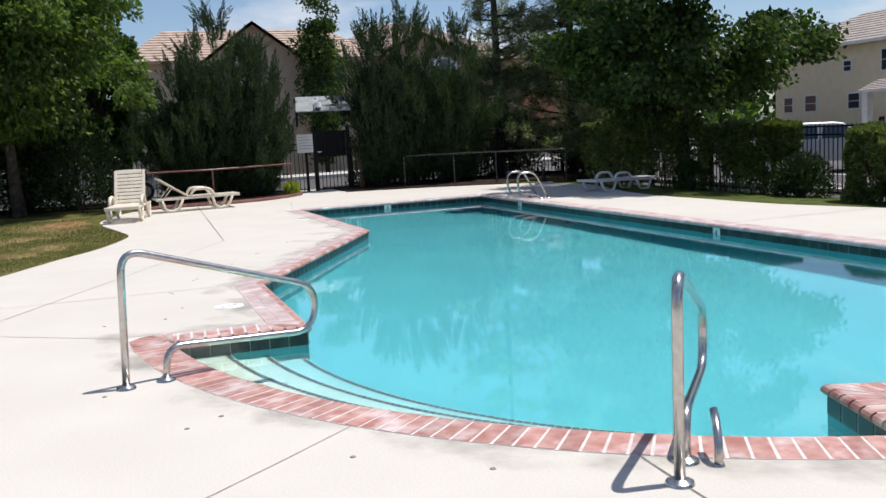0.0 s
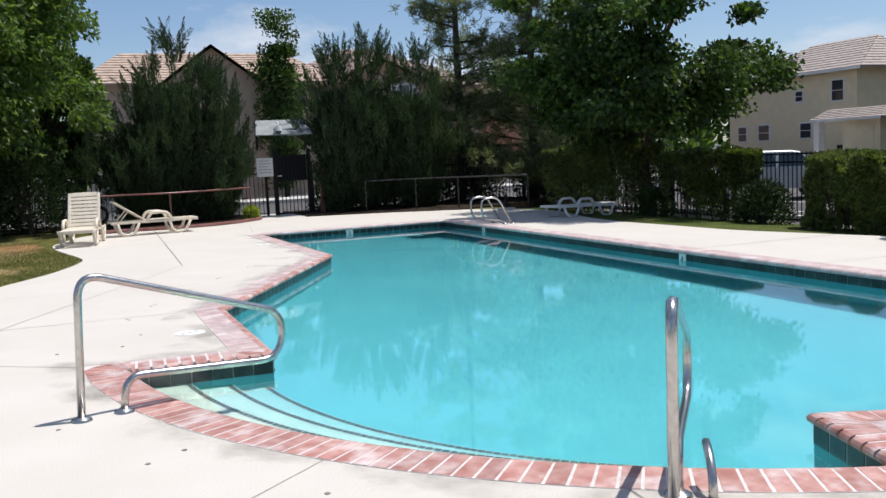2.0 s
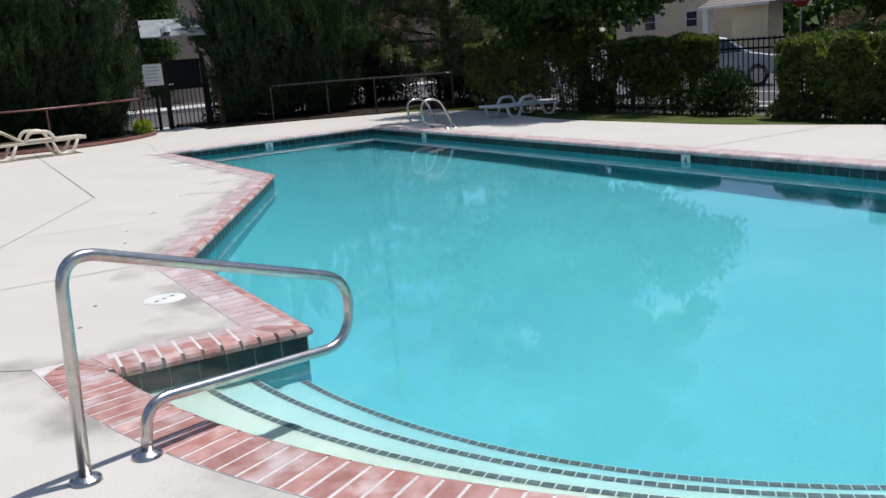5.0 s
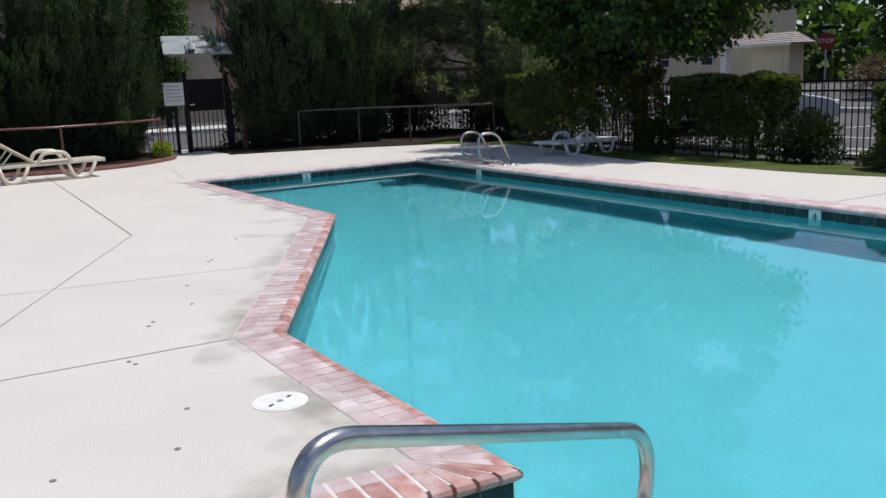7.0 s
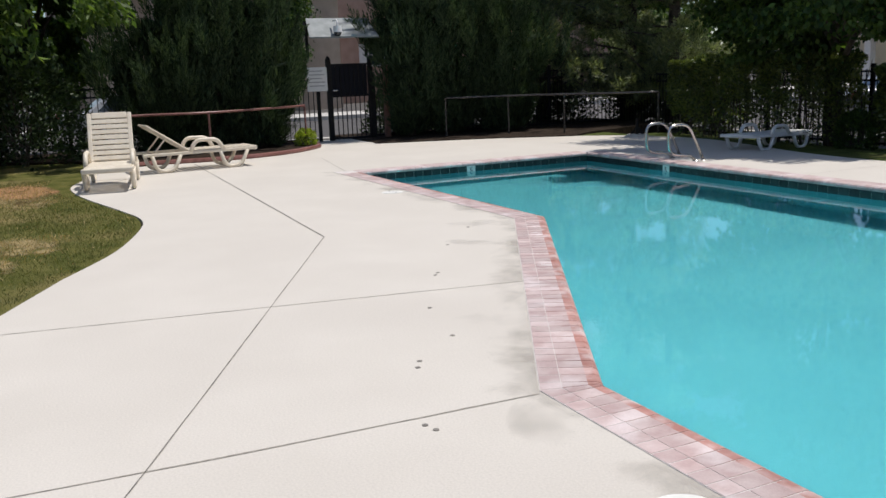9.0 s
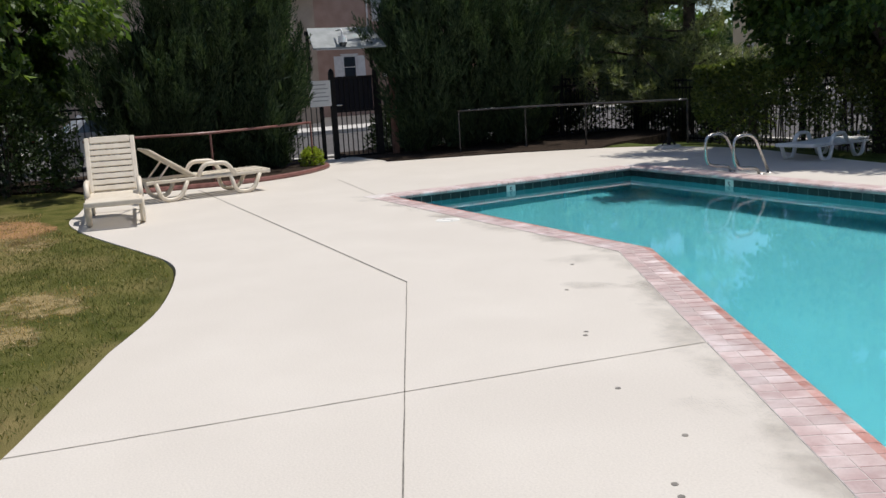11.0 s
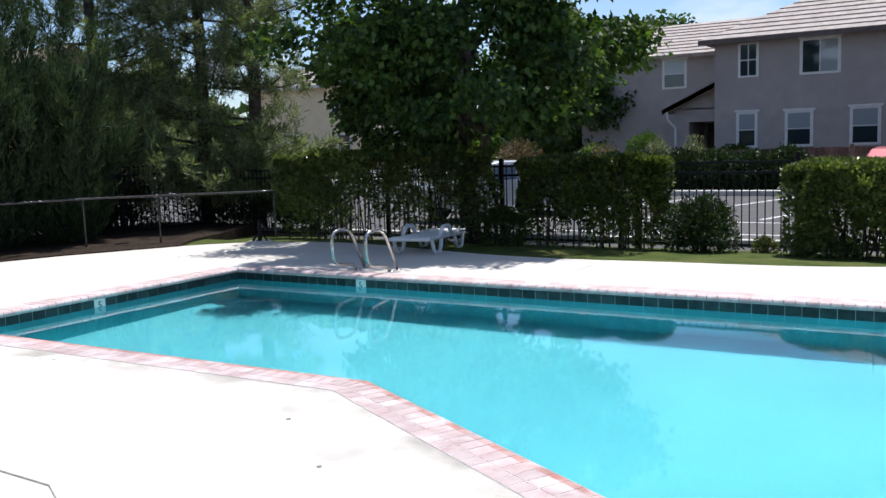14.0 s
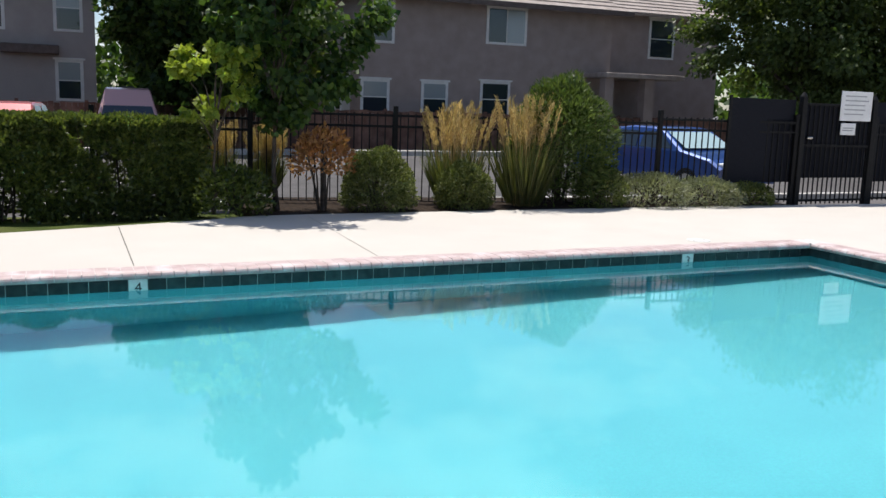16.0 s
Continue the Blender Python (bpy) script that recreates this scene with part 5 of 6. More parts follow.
shrub(-3.1, 10.3, 0.37, 0.72, 3200, M_GUMLEAF, 66, "round dark shrub at the tree's foot", base=-0.18)
shrub(5.1, 9.75, 0.5, 0.62, 2800, M_HEDGE, 67, "straggly low green shrub at the hedge's end", leaf=0.06, airy=0.4)
shrub(7.08, 9.85, 0.52, 0.83, 15000, M_BOX, 68, "ball-shaped clipped green shrub", leaf=0.04, airy=0.22, shape=0.6)
shrub(8.38, 9.85, 0.42, 0.66, 11000, M_BOX, 69, "small ball-shaped clipped shrub", leaf=0.04, airy=0.22, shape=0.6)
shrub(6.28, 9.85, 0.44, 1.1, 900, M_RUSSET, 70, "russet shrub with dry orange leaves over bare stems", leaf=0.08, airy=0.3, sink=0.3, bare=0.42)
shrub(10.2, 10.25, 0.84, 1.92, 19000, M_WILLOW, 71, "tall rounded shrub with fine light green leaves", leaf=0.09, airy=0.25, width=0.25, sink=0.7)
shrub(10.65, 9.8, 0.42, 0.60, 3000, M_BOX, 72, "low rounded green shrub", leaf=0.05)
shrub(11.6, 9.75, 0.62, 0.50, 3800, M_SAGE, 73, "low grey-green sage mound", leaf=0.06, width=0.3)
shrub(12.6, 9.75, 0.62, 0.42, 3600, M_SAGE, 74, "low grey-green sage mound", leaf=0.06, width=0.3)
shrub(13.5, 9.75, 0.45, 0.34, 2200, M_BOX, 75, "low dark green shrub by the gate", leaf=0.05)
plume_grass(8.45, 10.35, 0.72, 1.42, 81, "fountain grass with straw-coloured plumes")
plume_grass(9.4, 9.95, 0.72, 1.58, 82, "tall fountain grass with straw-coloured plumes")
plume_grass(5.2, 12.0, 0.45, 1.1, 83, "fountain grass with straw-coloured plumes")
plume_grass(6.0, 12.0, 0.40, 1.0, 84, "fountain grass with straw-coloured plumes")
broadleaf(5.66, 9.95, 0, 3.7, 0.92, 1.15, 0.115, 0.095, 46, 115, M_GUMLEAF, 0.035, 85, "young sweetgum tree with a thin trunk", droop=0.5, puff=(0.09, 0.17),
          lobes=((0.75, 0, 1.95), (0.95, 0.1, 2.1), (1.15, 0, 2.3), (1.3, -0.1, 2.5), (1.38, 0, 2.68), (1.0, 0.1, 2.4), (0.8, -0.1, 1.75), (0.1, 0, 1.2), (0.0, 0.1, 1.4)))
broadleaf(4.85, 9.7, 0, 2.25, 0.46, 1.15, 0.10, 0.085, 16, 90, M_LIME, 0.025, 86, "sapling with bright yellow-green leaves", droop=0.4)
broadleaf(7.2, 27.6, -0.27, 8.0, 2.6, 1.2, 0.24, 0.19, 130, 330, M_GUMLEAF, 0.2, 87, "large dark tree between the houses")
broadleaf(9.6, 28.4, -0.27, 6.6, 2.0, 1.4, 0.24, 0.19, 90, 300, M_HEDGE, 0.16, 88, "green tree between the houses")
broadleaf(28.0, 23.0, -0.27, 8.5, 3.6, 2.0, 0.2, 0.13, 130, 330, M_WILLOW, 0.2, 89, "tall light green tree by the drive")
broadleaf(32.5, 22.0, -0.27, 7.5, 3.4, 1.6, 0.2, 0.13, 110, 300, M_HEDGE, 0.2, 90, "leafy tree by the drive")
shrub(-7.9, 31.8, 0.9, 2.1, 3500, M_GUMLEAF, 91, "dark shrub at the house front", base=-0.27, leaf=0.1)
shrub(-4.4, 31.8, 1.0, 1.5, 3500, M_GUMLEAF, 92, "dark shrub at the house front", base=-0.27, leaf=0.1)
shrub(-9.6, 31.0, 1.0, 1.7, 2600, M_WILLOW, 93, "loose green shrub at the house front", base=-0.27, leaf=0.14, airy=0.5)
# shrub row whose leaf colour also carries the dense shade at the fence
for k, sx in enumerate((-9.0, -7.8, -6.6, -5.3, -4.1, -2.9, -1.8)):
    shrub(sx, 28.0, 0.85, 1.45 - 0.06 * (k % 3), 2600, M_SHADELEAF, 200 + k, "shrub in front of the board fence, darkened for shade", base=-0.27, leaf=0.13, airy=0.35)
for k, sx in enumerate((-6.3, -5.0)):
    shrub(sx, 28.5, 0.5, 1.9, 1300, M_SAGE, 210 + k, "upright grey-green shrub by the board fence", base=-0.27, leaf=0.13, airy=0.45, width=0.3)
shrub(-8.2, 28.4, 0.7, 1.75, 1300, M_DUSTY, 213, "faded rose-brown flowering shrub by the board fence", base=-0.27, leaf=0.10, airy=0.5)
# planting beyond the street corner
broadleaf(-17.6, 45.5, -0.27, 9.5, 3.4, 0.9, 0.3, 0.22, 100, 160, M_GUMLEAF, 0.2, 215, "tall dark street tree beyond the cream house")
broadleaf(-12.0, 44.0, -0.27, 8.5, 3.4, 0.9, 0.3, 0.22, 100, 160, M_GUMLEAF, 0.2, 216, "tall dark street tree beyond the cream house")
shrub(-16.8, 38.6, 1.5, 2.0, 2600, M_DUSTY, 217, "dusty rose flowering shrub at the street corner", base=-0.27, leaf=0.13, airy=0.45)


# ---- houses ----
def roof_plane(corners, rows, parent, material, step=0.05):
    """A tiled slope from its lower edge (two corners) to its upper edge (two corners), laid in overlapping courses."""
    a, b, c, d = (Vector(p) for p in corners)
    nor = (b - a).cross(d - a).normalized()
    if nor.z < 0:
        nor = -nor
    bm = bmesh.new()
    back = [bm.verts.new(p - nor * 0.1) for p in (a, b, c, d)] + [bm.verts.new(p - nor * 0.03) for p in (a, b, c, d)]
    for f in ((3, 2, 1, 0), (4, 5, 6, 7), (0, 1, 5, 4), (1, 2, 6, 5), (2, 3, 7, 6), (3, 0, 4, 7)):
        try:
            bm.faces.new([back[k] for k in f])
        except ValueError:
            pass
    roof = part("roof", bm, material, parent)
    for k in range(rows):
        u0, u1 = k / rows, min((k + 1.12) / rows, 1.0)
        p0, p1, p2, p3 = a.lerp(d, u0), b.lerp(c, u0), b.lerp(c, u1), a.lerp(d, u1)
        bm = bmesh.new()
        v = [bm.verts.new(p) for p in (p0 + nor * step, p1 + nor * step, p2 + nor * 0.006, p3 + nor * 0.006, p0 - nor * 0.02, p1 - nor * 0.02)]
        bm.faces.new(v[:4])
        bm.faces.new((v[4], v[5], v[1], v[0]))
        part("tile_course", bm, material, roof)
    return roof


def window(parent, x0, x1, z0, z1, y=0.0, panes=1, pale=False, trim=0.09, split=True, lintel=True):
    w = part("window", box(x0 - trim, y - 0.03, z0 - trim, x1 + trim, y + 0.02, z1 + trim), M_TRIM, parent, "white-trimmed window")
    if lintel:
        part("sill", box(x0 - trim * 1.7, y - 0.07, z1 + trim, x1 + trim * 1.7, y + 0.02, z1 + trim * 1.8), M_TRIM, w)
    n = max(1, panes)
    for k in range(n):
        a, b = x0 + (x1 - x0) * k / n + 0.02, x0 + (x1 - x0) * (k + 1) / n - 0.02
        if split:
            zm = (z0 + z1) / 2
            part("pane", box(a, y - 0.038, z0, b, y - 0.032, zm - 0.02), M_GLASS, w)
            part("pane", box(a, y - 0.036, zm + 0.02, b, y - 0.032, z1), M_GLASS_PALE if pale else M_GLASS, w)
        else:
            part("pane", box(a, y - 0.038, z0, b, y - 0.032, z1), M_GLASS_PALE if (pale and k) else M_GLASS, w)
    return w


# grey house across the parking lot
gh = thing("house", "taupe grey two-storey stucco house with white window trim", "house", pose(0.14, 33, -0.12))
part("wall", box(-5.6, 0, -0.2, 4.35, 9, 5.45), M_STUCCO_GRAY, gh)
part("wall", box(-12.5, 3.2, -0.2, -5.6, 11, 5.3), M_STUCCO_GRAY, gh)
for b in ((-7.35, 0.6, -0.2, -6.78, 3.0, 2.85), (-5.68, 0.6, -0.2, -5.4, 3.0, 2.85), (-6.78, 0.6, 2.3, -5.68, 3.0, 2.85)):
    part("porch_wall", box(*b), M_STUCCO_GRAY, gh)
part("front_door", box(-6.7, 3.1, 0, -5.76, 3.19, 2.25), M_DARKTRIM, gh, "dark entry door deep in the porch")
roof_plane([(-6.1, -0.5, 5.35), (1.6, -0.5, 5.35), (0.35, 4.2, 7.8), (-0.95, 4.2, 7.8)], 12, gh, M_ROOF)
roof_plane([(1.55, -0.5, 5.37), (4.85, -0.5, 5.37), (4.85, 3.4, 7.1), (0.9, 3.4, 7.1)], 10, gh, M_ROOF)
roof_plane([(-6.1, 9.5, 5.35), (-6.1, -0.5, 5.35), (-0.95, 4.2, 7.8), (-0.95, 4.6, 7.8)], 12, gh, M_ROOF)
roof_plane([(4.85, 9.5, 5.35), (-6.1, 9.5, 5.35), (-0.95, 4.6, 7.8), (4.85, 3.5, 7.05)], 8, gh, M_ROOF)
roof_plane([(-13.0, 2.7, 5.2), (-5.5, 2.7, 5.2), (-5.0, 7.0, 7.0), (-12.6, 7.0, 7.0)], 10, gh, M_ROOF)
roof_plane([(-7.7, 0.2, 2.75), (-7.7, 3.5, 2.75), (-5.2, 3.5, 3.95), (-5.2, 0.2, 3.95)], 6, gh, M_ROOF)
part("fascia", box(-6.1, -0.55, 5.2, 4.85, -0.47, 5.36), M_DARKTRIM, gh)
bm = bmesh.new()
vs = [bm.verts.new(p) for p in ((-7.75, 0.12, 2.62), (-5.2, 0.12, 3.82), (-5.2, 0.12, 4.02), (-7.75, 0.12, 2.82))]
bm.faces.new(vs)
bmesh.ops.solidify(bm, geom=bm.faces[:], thickness=0.1)
part("bargeboard", bm, M_DARKTRIM, gh)
bm = bmesh.new()
vs = [bm.verts.new(p) for p in ((-7.35, 0.6, 2.8), (-5.4, 0.6, 2.8), (-5.4, 0.6, 3.75))]
bm.faces.new(vs)
part("gable", bm, M_STUCCO_GRAY, gh)
part("downspout", tube(rounded([(-7.55, 0.1, 2.7), (-7.55, 0.3, 2.4), (-7.3, 0.5, 2.1), (-7.3, 0.5, 0.1)], 0.1), 0.05, 8), M_TRIM, gh)
window(gh, -4.63, -4.01, 3.97, 5.14, trim=0.07, lintel=False, panes=2)
window(gh, -2.38, -1.14, 3.95, 5.10, panes=2, pale=True, split=False)
window(gh, 0.64, 1.39, 3.66, 5.14, pale=True)
window(gh, 3.09, 3.87, 3.70, 5.14, pale=True)
window(gh, -4.67, -4.05, 1.30, 2.50, pale=True)
window(gh, -2.88, -2.05, 1.30, 2.47, pale=True)
window(gh, -0.63, 0.23, 1.30, 2.52, pale=True)
window(gh, 3.09, 3.84, 1.30, 2.55, pale=True)
part("blind_panel", box(1.42, -0.03, 0.6, 3.0, 0.02, 2.72), M_STUCCO_GRAY, gh)
part("awning", box(1.30, -0.45, 2.80, 3.15, 0.02, 3.12, 0.04), M_DARKTRIM, gh, "dark awning box")
part("vent_pipe", tube([(0.0, 2.6, 6.9), (0.0, 2.6, 7.9)], 0.04, 8), M_GALV, gh)
window(gh, -8.6, -7.7, 3.9, 5.0, y=3.2, pale=True)

# brown house to the east
bh = thing("house", "brown stucco two-storey house with white window trim", "house", pose(0, 30, -0.1))
part("wall", box(13.4, 0, -0.2, 24.2, 9, 5.5), M_STUCCO_BROWN, bh)
part("wall", box(24.2, 1.5, -0.2, 31, 10, 5.6), M_STUCCO_BROWN, bh)
roof_plane([(12.7, -0.6, 5.4), (24.8, -0.6, 5.4), (21.5, 4.6, 8.1), (16.6, 4.6, 8.1)], 13, bh, M_ROOF)
roof_plane([(12.7, 9.6, 5.4), (12.7, -0.6, 5.4), (16.6, 4.6, 8.1), (16.6, 4.8, 8.1)], 13, bh, M_ROOF)
roof_plane([(24.0, 0.9, 5.6), (31.6, 0.9, 5.6), (31.0, 5.5, 7.8), (24.0, 5.5, 7.8)], 12, bh, M_ROOF)
part("fascia", box(12.7, -0.66, 5.24, 24.8, -0.58, 5.42), M_DARKTRIM, bh)
window(bh, 13.9, 14.6, 3.75, 5.2, pale=True)
window(bh, 18.54, 20.13, 3.95, 5.2, panes=2, pale=True, split=False)
window(bh, 27.2, 28.4, 3.85, 5.4, y=1.5)
window(bh, 13.5, 14.45, 1.15, 2.25, pale=True)
window(bh, 15.9, 16.83, 1.15, 2.25, pale=True)
window(bh, 18.37, 19.5, 1.15, 2.35)
side = thing("bay_window", "white-framed bay window on the house side", "bay window")
part("bay", box(13.05, 31.2, 0.6, 13.42, 33.4, 2.6), M_TRIM, side)
for y in (31.35, 32.1, 32.8):
    part("pane", box(13.03, y, 1.1, 13.048, y + 0.5, 2.35), M_GLASS, side)
part("porch_roof", box(23.0, -1.6, 2.75, 26.8, 1.5, 2.95, 0.03), M_ROOF, bh)
part("porch_column", box(25.0, -1.4, -0.2, 25.45, -0.95, 2.75), M_STUCCO_BROWN, bh)
part("porch_column", box(23.1, -1.4, -0.2, 23.5, -1.0, 2.75), M_STUCCO_BROWN, bh)

# cream house to the north-west
ch = thing("house", "cream stucco two-storey house with a grey tile roof", "house", pose(0, 42, 0.02))
part("wall", box(-37.8, 0, -0.4, -26.6, 3.2, 5.65), M_STUCCO_CREAM, ch)
part("wall", box(-24.6, -3.2, -0.4, -22.1, -2.0, 2.5), M_STUCCO_CREAM, ch)
roof_plane([(-38.4, -0.6, 5.55), (-25.8, -0.6, 5.55), (-29.5, 5, 7.9), (-34.6, 5, 7.9)], 12, ch, M_ROOF)
roof_plane([(-25.8, -0.6, 5.55), (-25.8, 4.0, 5.55), (-29.5, 5.2, 7.9), (-29.5, 5, 7.9)], 12, ch, M_ROOF)
roof_plane([(-26.6, -3.7, 2.45), (-21.6, -3.7, 2.45), (-22.7, -2.2, 3.05), (-26.6, -2.2, 3.05)], 6, ch, M_ROOF)
roof_plane([(-21.6, -3.7, 2.45), (-21.6, -1.7, 2.45), (-22.7, -1.8, 3.05), (-22.7, -2.2, 3.05)], 6, ch, M_ROOF)
part("fascia", box(-38.4, -0.66, 5.40, -25.8, -0.58, 5.56), M_TRIM, ch)
part("fascia", box(-26.6, -3.76, 2.34, -21.6, -3.68, 2.47), M_TRIM, ch)
part("garage_door", box(-24.2, -3.24, 0.1, -22.5, -3.19, 2.1), M_STUCCO_CREAM, ch)
part("garage_pillar", box(-26.5, -3.5, -0.3, -26.1, -3.1, 2.4), M_TRIM, ch)
window(ch, -36.9, -36.1, 1.45, 2.4, lintel=False)
window(ch, -34.9, -33.9, 1.45, 2.45, lintel=False)
window(ch, -31.1, -30.2, 1.50, 2.40, lintel=False)
window(ch, -31.5, -30.9, 3.85, 4.45, lintel=False)
window(ch, -28.5, -27.6, 3.70, 4.9, lintel=False)


def tan_house(m, wall_mat, roof_mat, width, depth, eave, ridge, label):
    """A two-storey house with a gable to the front."""
    t = thing("house", label, "house", m)
    part("wall", box(-width / 2, 0, -0.2, width / 2, depth, eave), wall_mat, t)
    bm = bmesh.new()
    vs = [bm.verts.new(p) for p in ((-width / 2, 0, eave), (width / 2, 0, eave), (0, 0, ridge))]
    bm.faces.new(vs)
    part("gable", bm, wall_mat, t)
    o, drop = 0.5, (ridge - eave) / (width / 2) * 0.5
    roof_plane([(-width / 2 - o, depth, eave - drop), (-width / 2 - o, -0.5, eave - drop), (0, -0.5, ridge), (0, depth, ridge)], 14, t, roof_mat)
    roof_plane([(width / 2 + o, -0.5, eave - drop), (width / 2 + o, depth, eave - drop), (0, depth, ridge), (0, -0.5, ridge)], 14, t, roof_mat)
    for s in (-1, 1):
        bm = bmesh.new()
        a, b = Vector((s * (width / 2 + o), -0.52, eave - drop)), Vector((0, -0.52, ridge))
        vs = [bm.verts.new(p) for p in (a - Vector((0, 0, 0.16)), b - Vector((0, 0, 0.16)), b + Vector((0, 0, 0.04)), a + Vector((0, 0, 0.04)))]
        bm.faces.new(vs if s < 0 else vs[::-1])
        bmesh.ops.solidify(bm, geom=bm.faces[:], thickness=0.08)
        part("bargeboard", bm, M_DARKTRIM, t)
    return t


h1 = tan_house(Matrix.Translation((-33, 5.2, -0.1)) @ Matrix.Rotation(radians(90), 4, "Z"), M_STUCCO_TAN, M_ROOF_TAN, 4.6, 10, 5.9, 7.6, "tan two-storey house with brown gable boards")
part("wall", box(-6.0, 1.0, -0.2, 6.5, 11, 5.9), M_STUCCO_TAN, h1)
roof_plane([(-6.6, 0.4, 5.8), (7.0, 0.4, 5.8), (5.0, 5.5, 7.9), (-4.0, 5.5, 7.9)], 12, h1, M_ROOF_TAN)
window(h1, 3.0, 4.0, 4.2, 5.4, y=1.0)
window(h1, -3.8, -3.0, 4.4, 5.7, y=1.0)
h2 = tan_house(Matrix.Translation((-40, 16.6, -0.1)) @ Matrix.Rotation(radians(90), 4, "Z"), M_STUCCO_PINK, M_ROOF_BROWN, 5.6, 6, 6.5, 7.75, "rose-tan two-storey house with white shutters")
part("wall", box(-7.5, 1.2, -0.2, 7.5, 11, 6.2), M_STUCCO_PINK, h2)
roof_plane([(-8.2, 0.6, 6.1), (8.2, 0.6, 6.1), (1.4, 6, 9.1), (-0.4, 6, 9.1)], 14, h2, M_ROOF_BROWN)
window(h2, -1.2, -0.5, 1.9, 3.0)
window(h2, 1.6, 2.3, 1.9, 3.0)
window(h2, 1.2, 1.9, 4.9, 6.1)
for x in (-1.75, -0.4, 1.05, 2.4):
    part("shutter", box(x, -0.05, 1.85, x + 0.45, 0.0, 3.05), M_TRIM, h2, "white louvred shutter")
for x in (0.65, 2.0):
    part("shutter", box(x, -0.05, 4.85, x + 0.45, 0.0, 6.15), M_TRIM, h2, "white louvred shutter")
part("downspout", tube([(0.35, -0.06, 3.6), (0.35, -0.06, 6.3)], 0.05, 8), M_TRIM, h2)
part("string_course", box(-2.8, -0.08, 3.4, 2.8, 0.0, 3.6), M_TRIM, h2)
h3 = tan_house(Matrix.Translation((-42, 31.0, -0.1)) @ Matrix.Rotation(radians(90), 4, "Z"), M_STUCCO_PINK, M_ROOF_TAN, 7.0, 10, 6.0, 8.2, "rose-tan house behind the pines")
window(h3, -1.0, 0.0, 4.2, 5.4)

# ---- parking lot, kerbs, wooden fence ----
for nm, b in (("kerb", (-30, 25.1, -0.3, 60, 25.5, -0.1)), ("kerb", (-14.2, 12.2, -0.3, 30, 12.4, -0.14)), ("kerb", (-13.9, -60, -0.3, -13.6, 10.8, -0.1)),
              ("kerb", (-25.0, -60, -0.3, -24.5, 40, -0.1)), ("sidewalk", (-27.2, -60, -0.3, -25.0, 40, -0.105))):
    ob = part(nm, box(*b, 0.02), M_CURB)
    tagged(ob, "pale concrete kerb along the asphalt", "kerb", kind="structure")
for (x0, y0), (x1, y1), w in (((-6, 16.5), (6, 16.5), 0.10), ((-6, 14.1), (6, 14.1), 0.10), ((-0.4, 17.2), (1.6, 24.4), 0.10), ((-3.0, 17.2), (-1.0, 24.4), 0.10), ((-5.6, 17.2), (-3.6, 24.4), 0.10),
                              ((2.2, 17.2), (4.2, 24.4), 0.10)):
    d = (Vector((x1, y1)) - Vector((x0, y0))).normalized()
    n = Vector((-d.y, d.x)) * w / 2
    bm = bmesh.new()
    bm.faces.new([bm.verts.new((px + s * n.x, py + s * n.y, -0.254)) for (px, py), s in (((x0, y0), 1), ((x0, y0), -1), ((x1, y1), -1), ((x1, y1), 1))])
    ob = part("road_marking", bm, M_LINE)
    tagged(ob, "worn white parking line on asphalt", "road marking", group="parking lines", kind="structure")
wf = thing("wooden_fence", "red-brown wooden board fence behind the parking lot", "fence", pose(0, 28.8, -0.27))
for k in range(0, 24):
    part("fence_post", box(-8 + k * 2.0 - 0.05, 0.02, 0, -8 + k * 2.0 + 0.05, 0.12, 1.45), M_WOODFENCE, wf)
for z in (0.3, 1.15):
    part("fence_rail", box(-8, 0.0, z, 38, 0.05, z + 0.09), M_WOODFENCE, wf)
board = part("board", box(-0.082, -0.025, 0, 0.082, 0.0, 1.38), M_WOODFENCE, wf)
board.location = (-8, 0, 0)
for k in range(1, 265):
    ob = new("board", board.data)
    ob.parent, ob.location = wf, (-8 + k * 0.174, random.uniform(-0.008, 0.0), random.uniform(-0.03, 0.02))


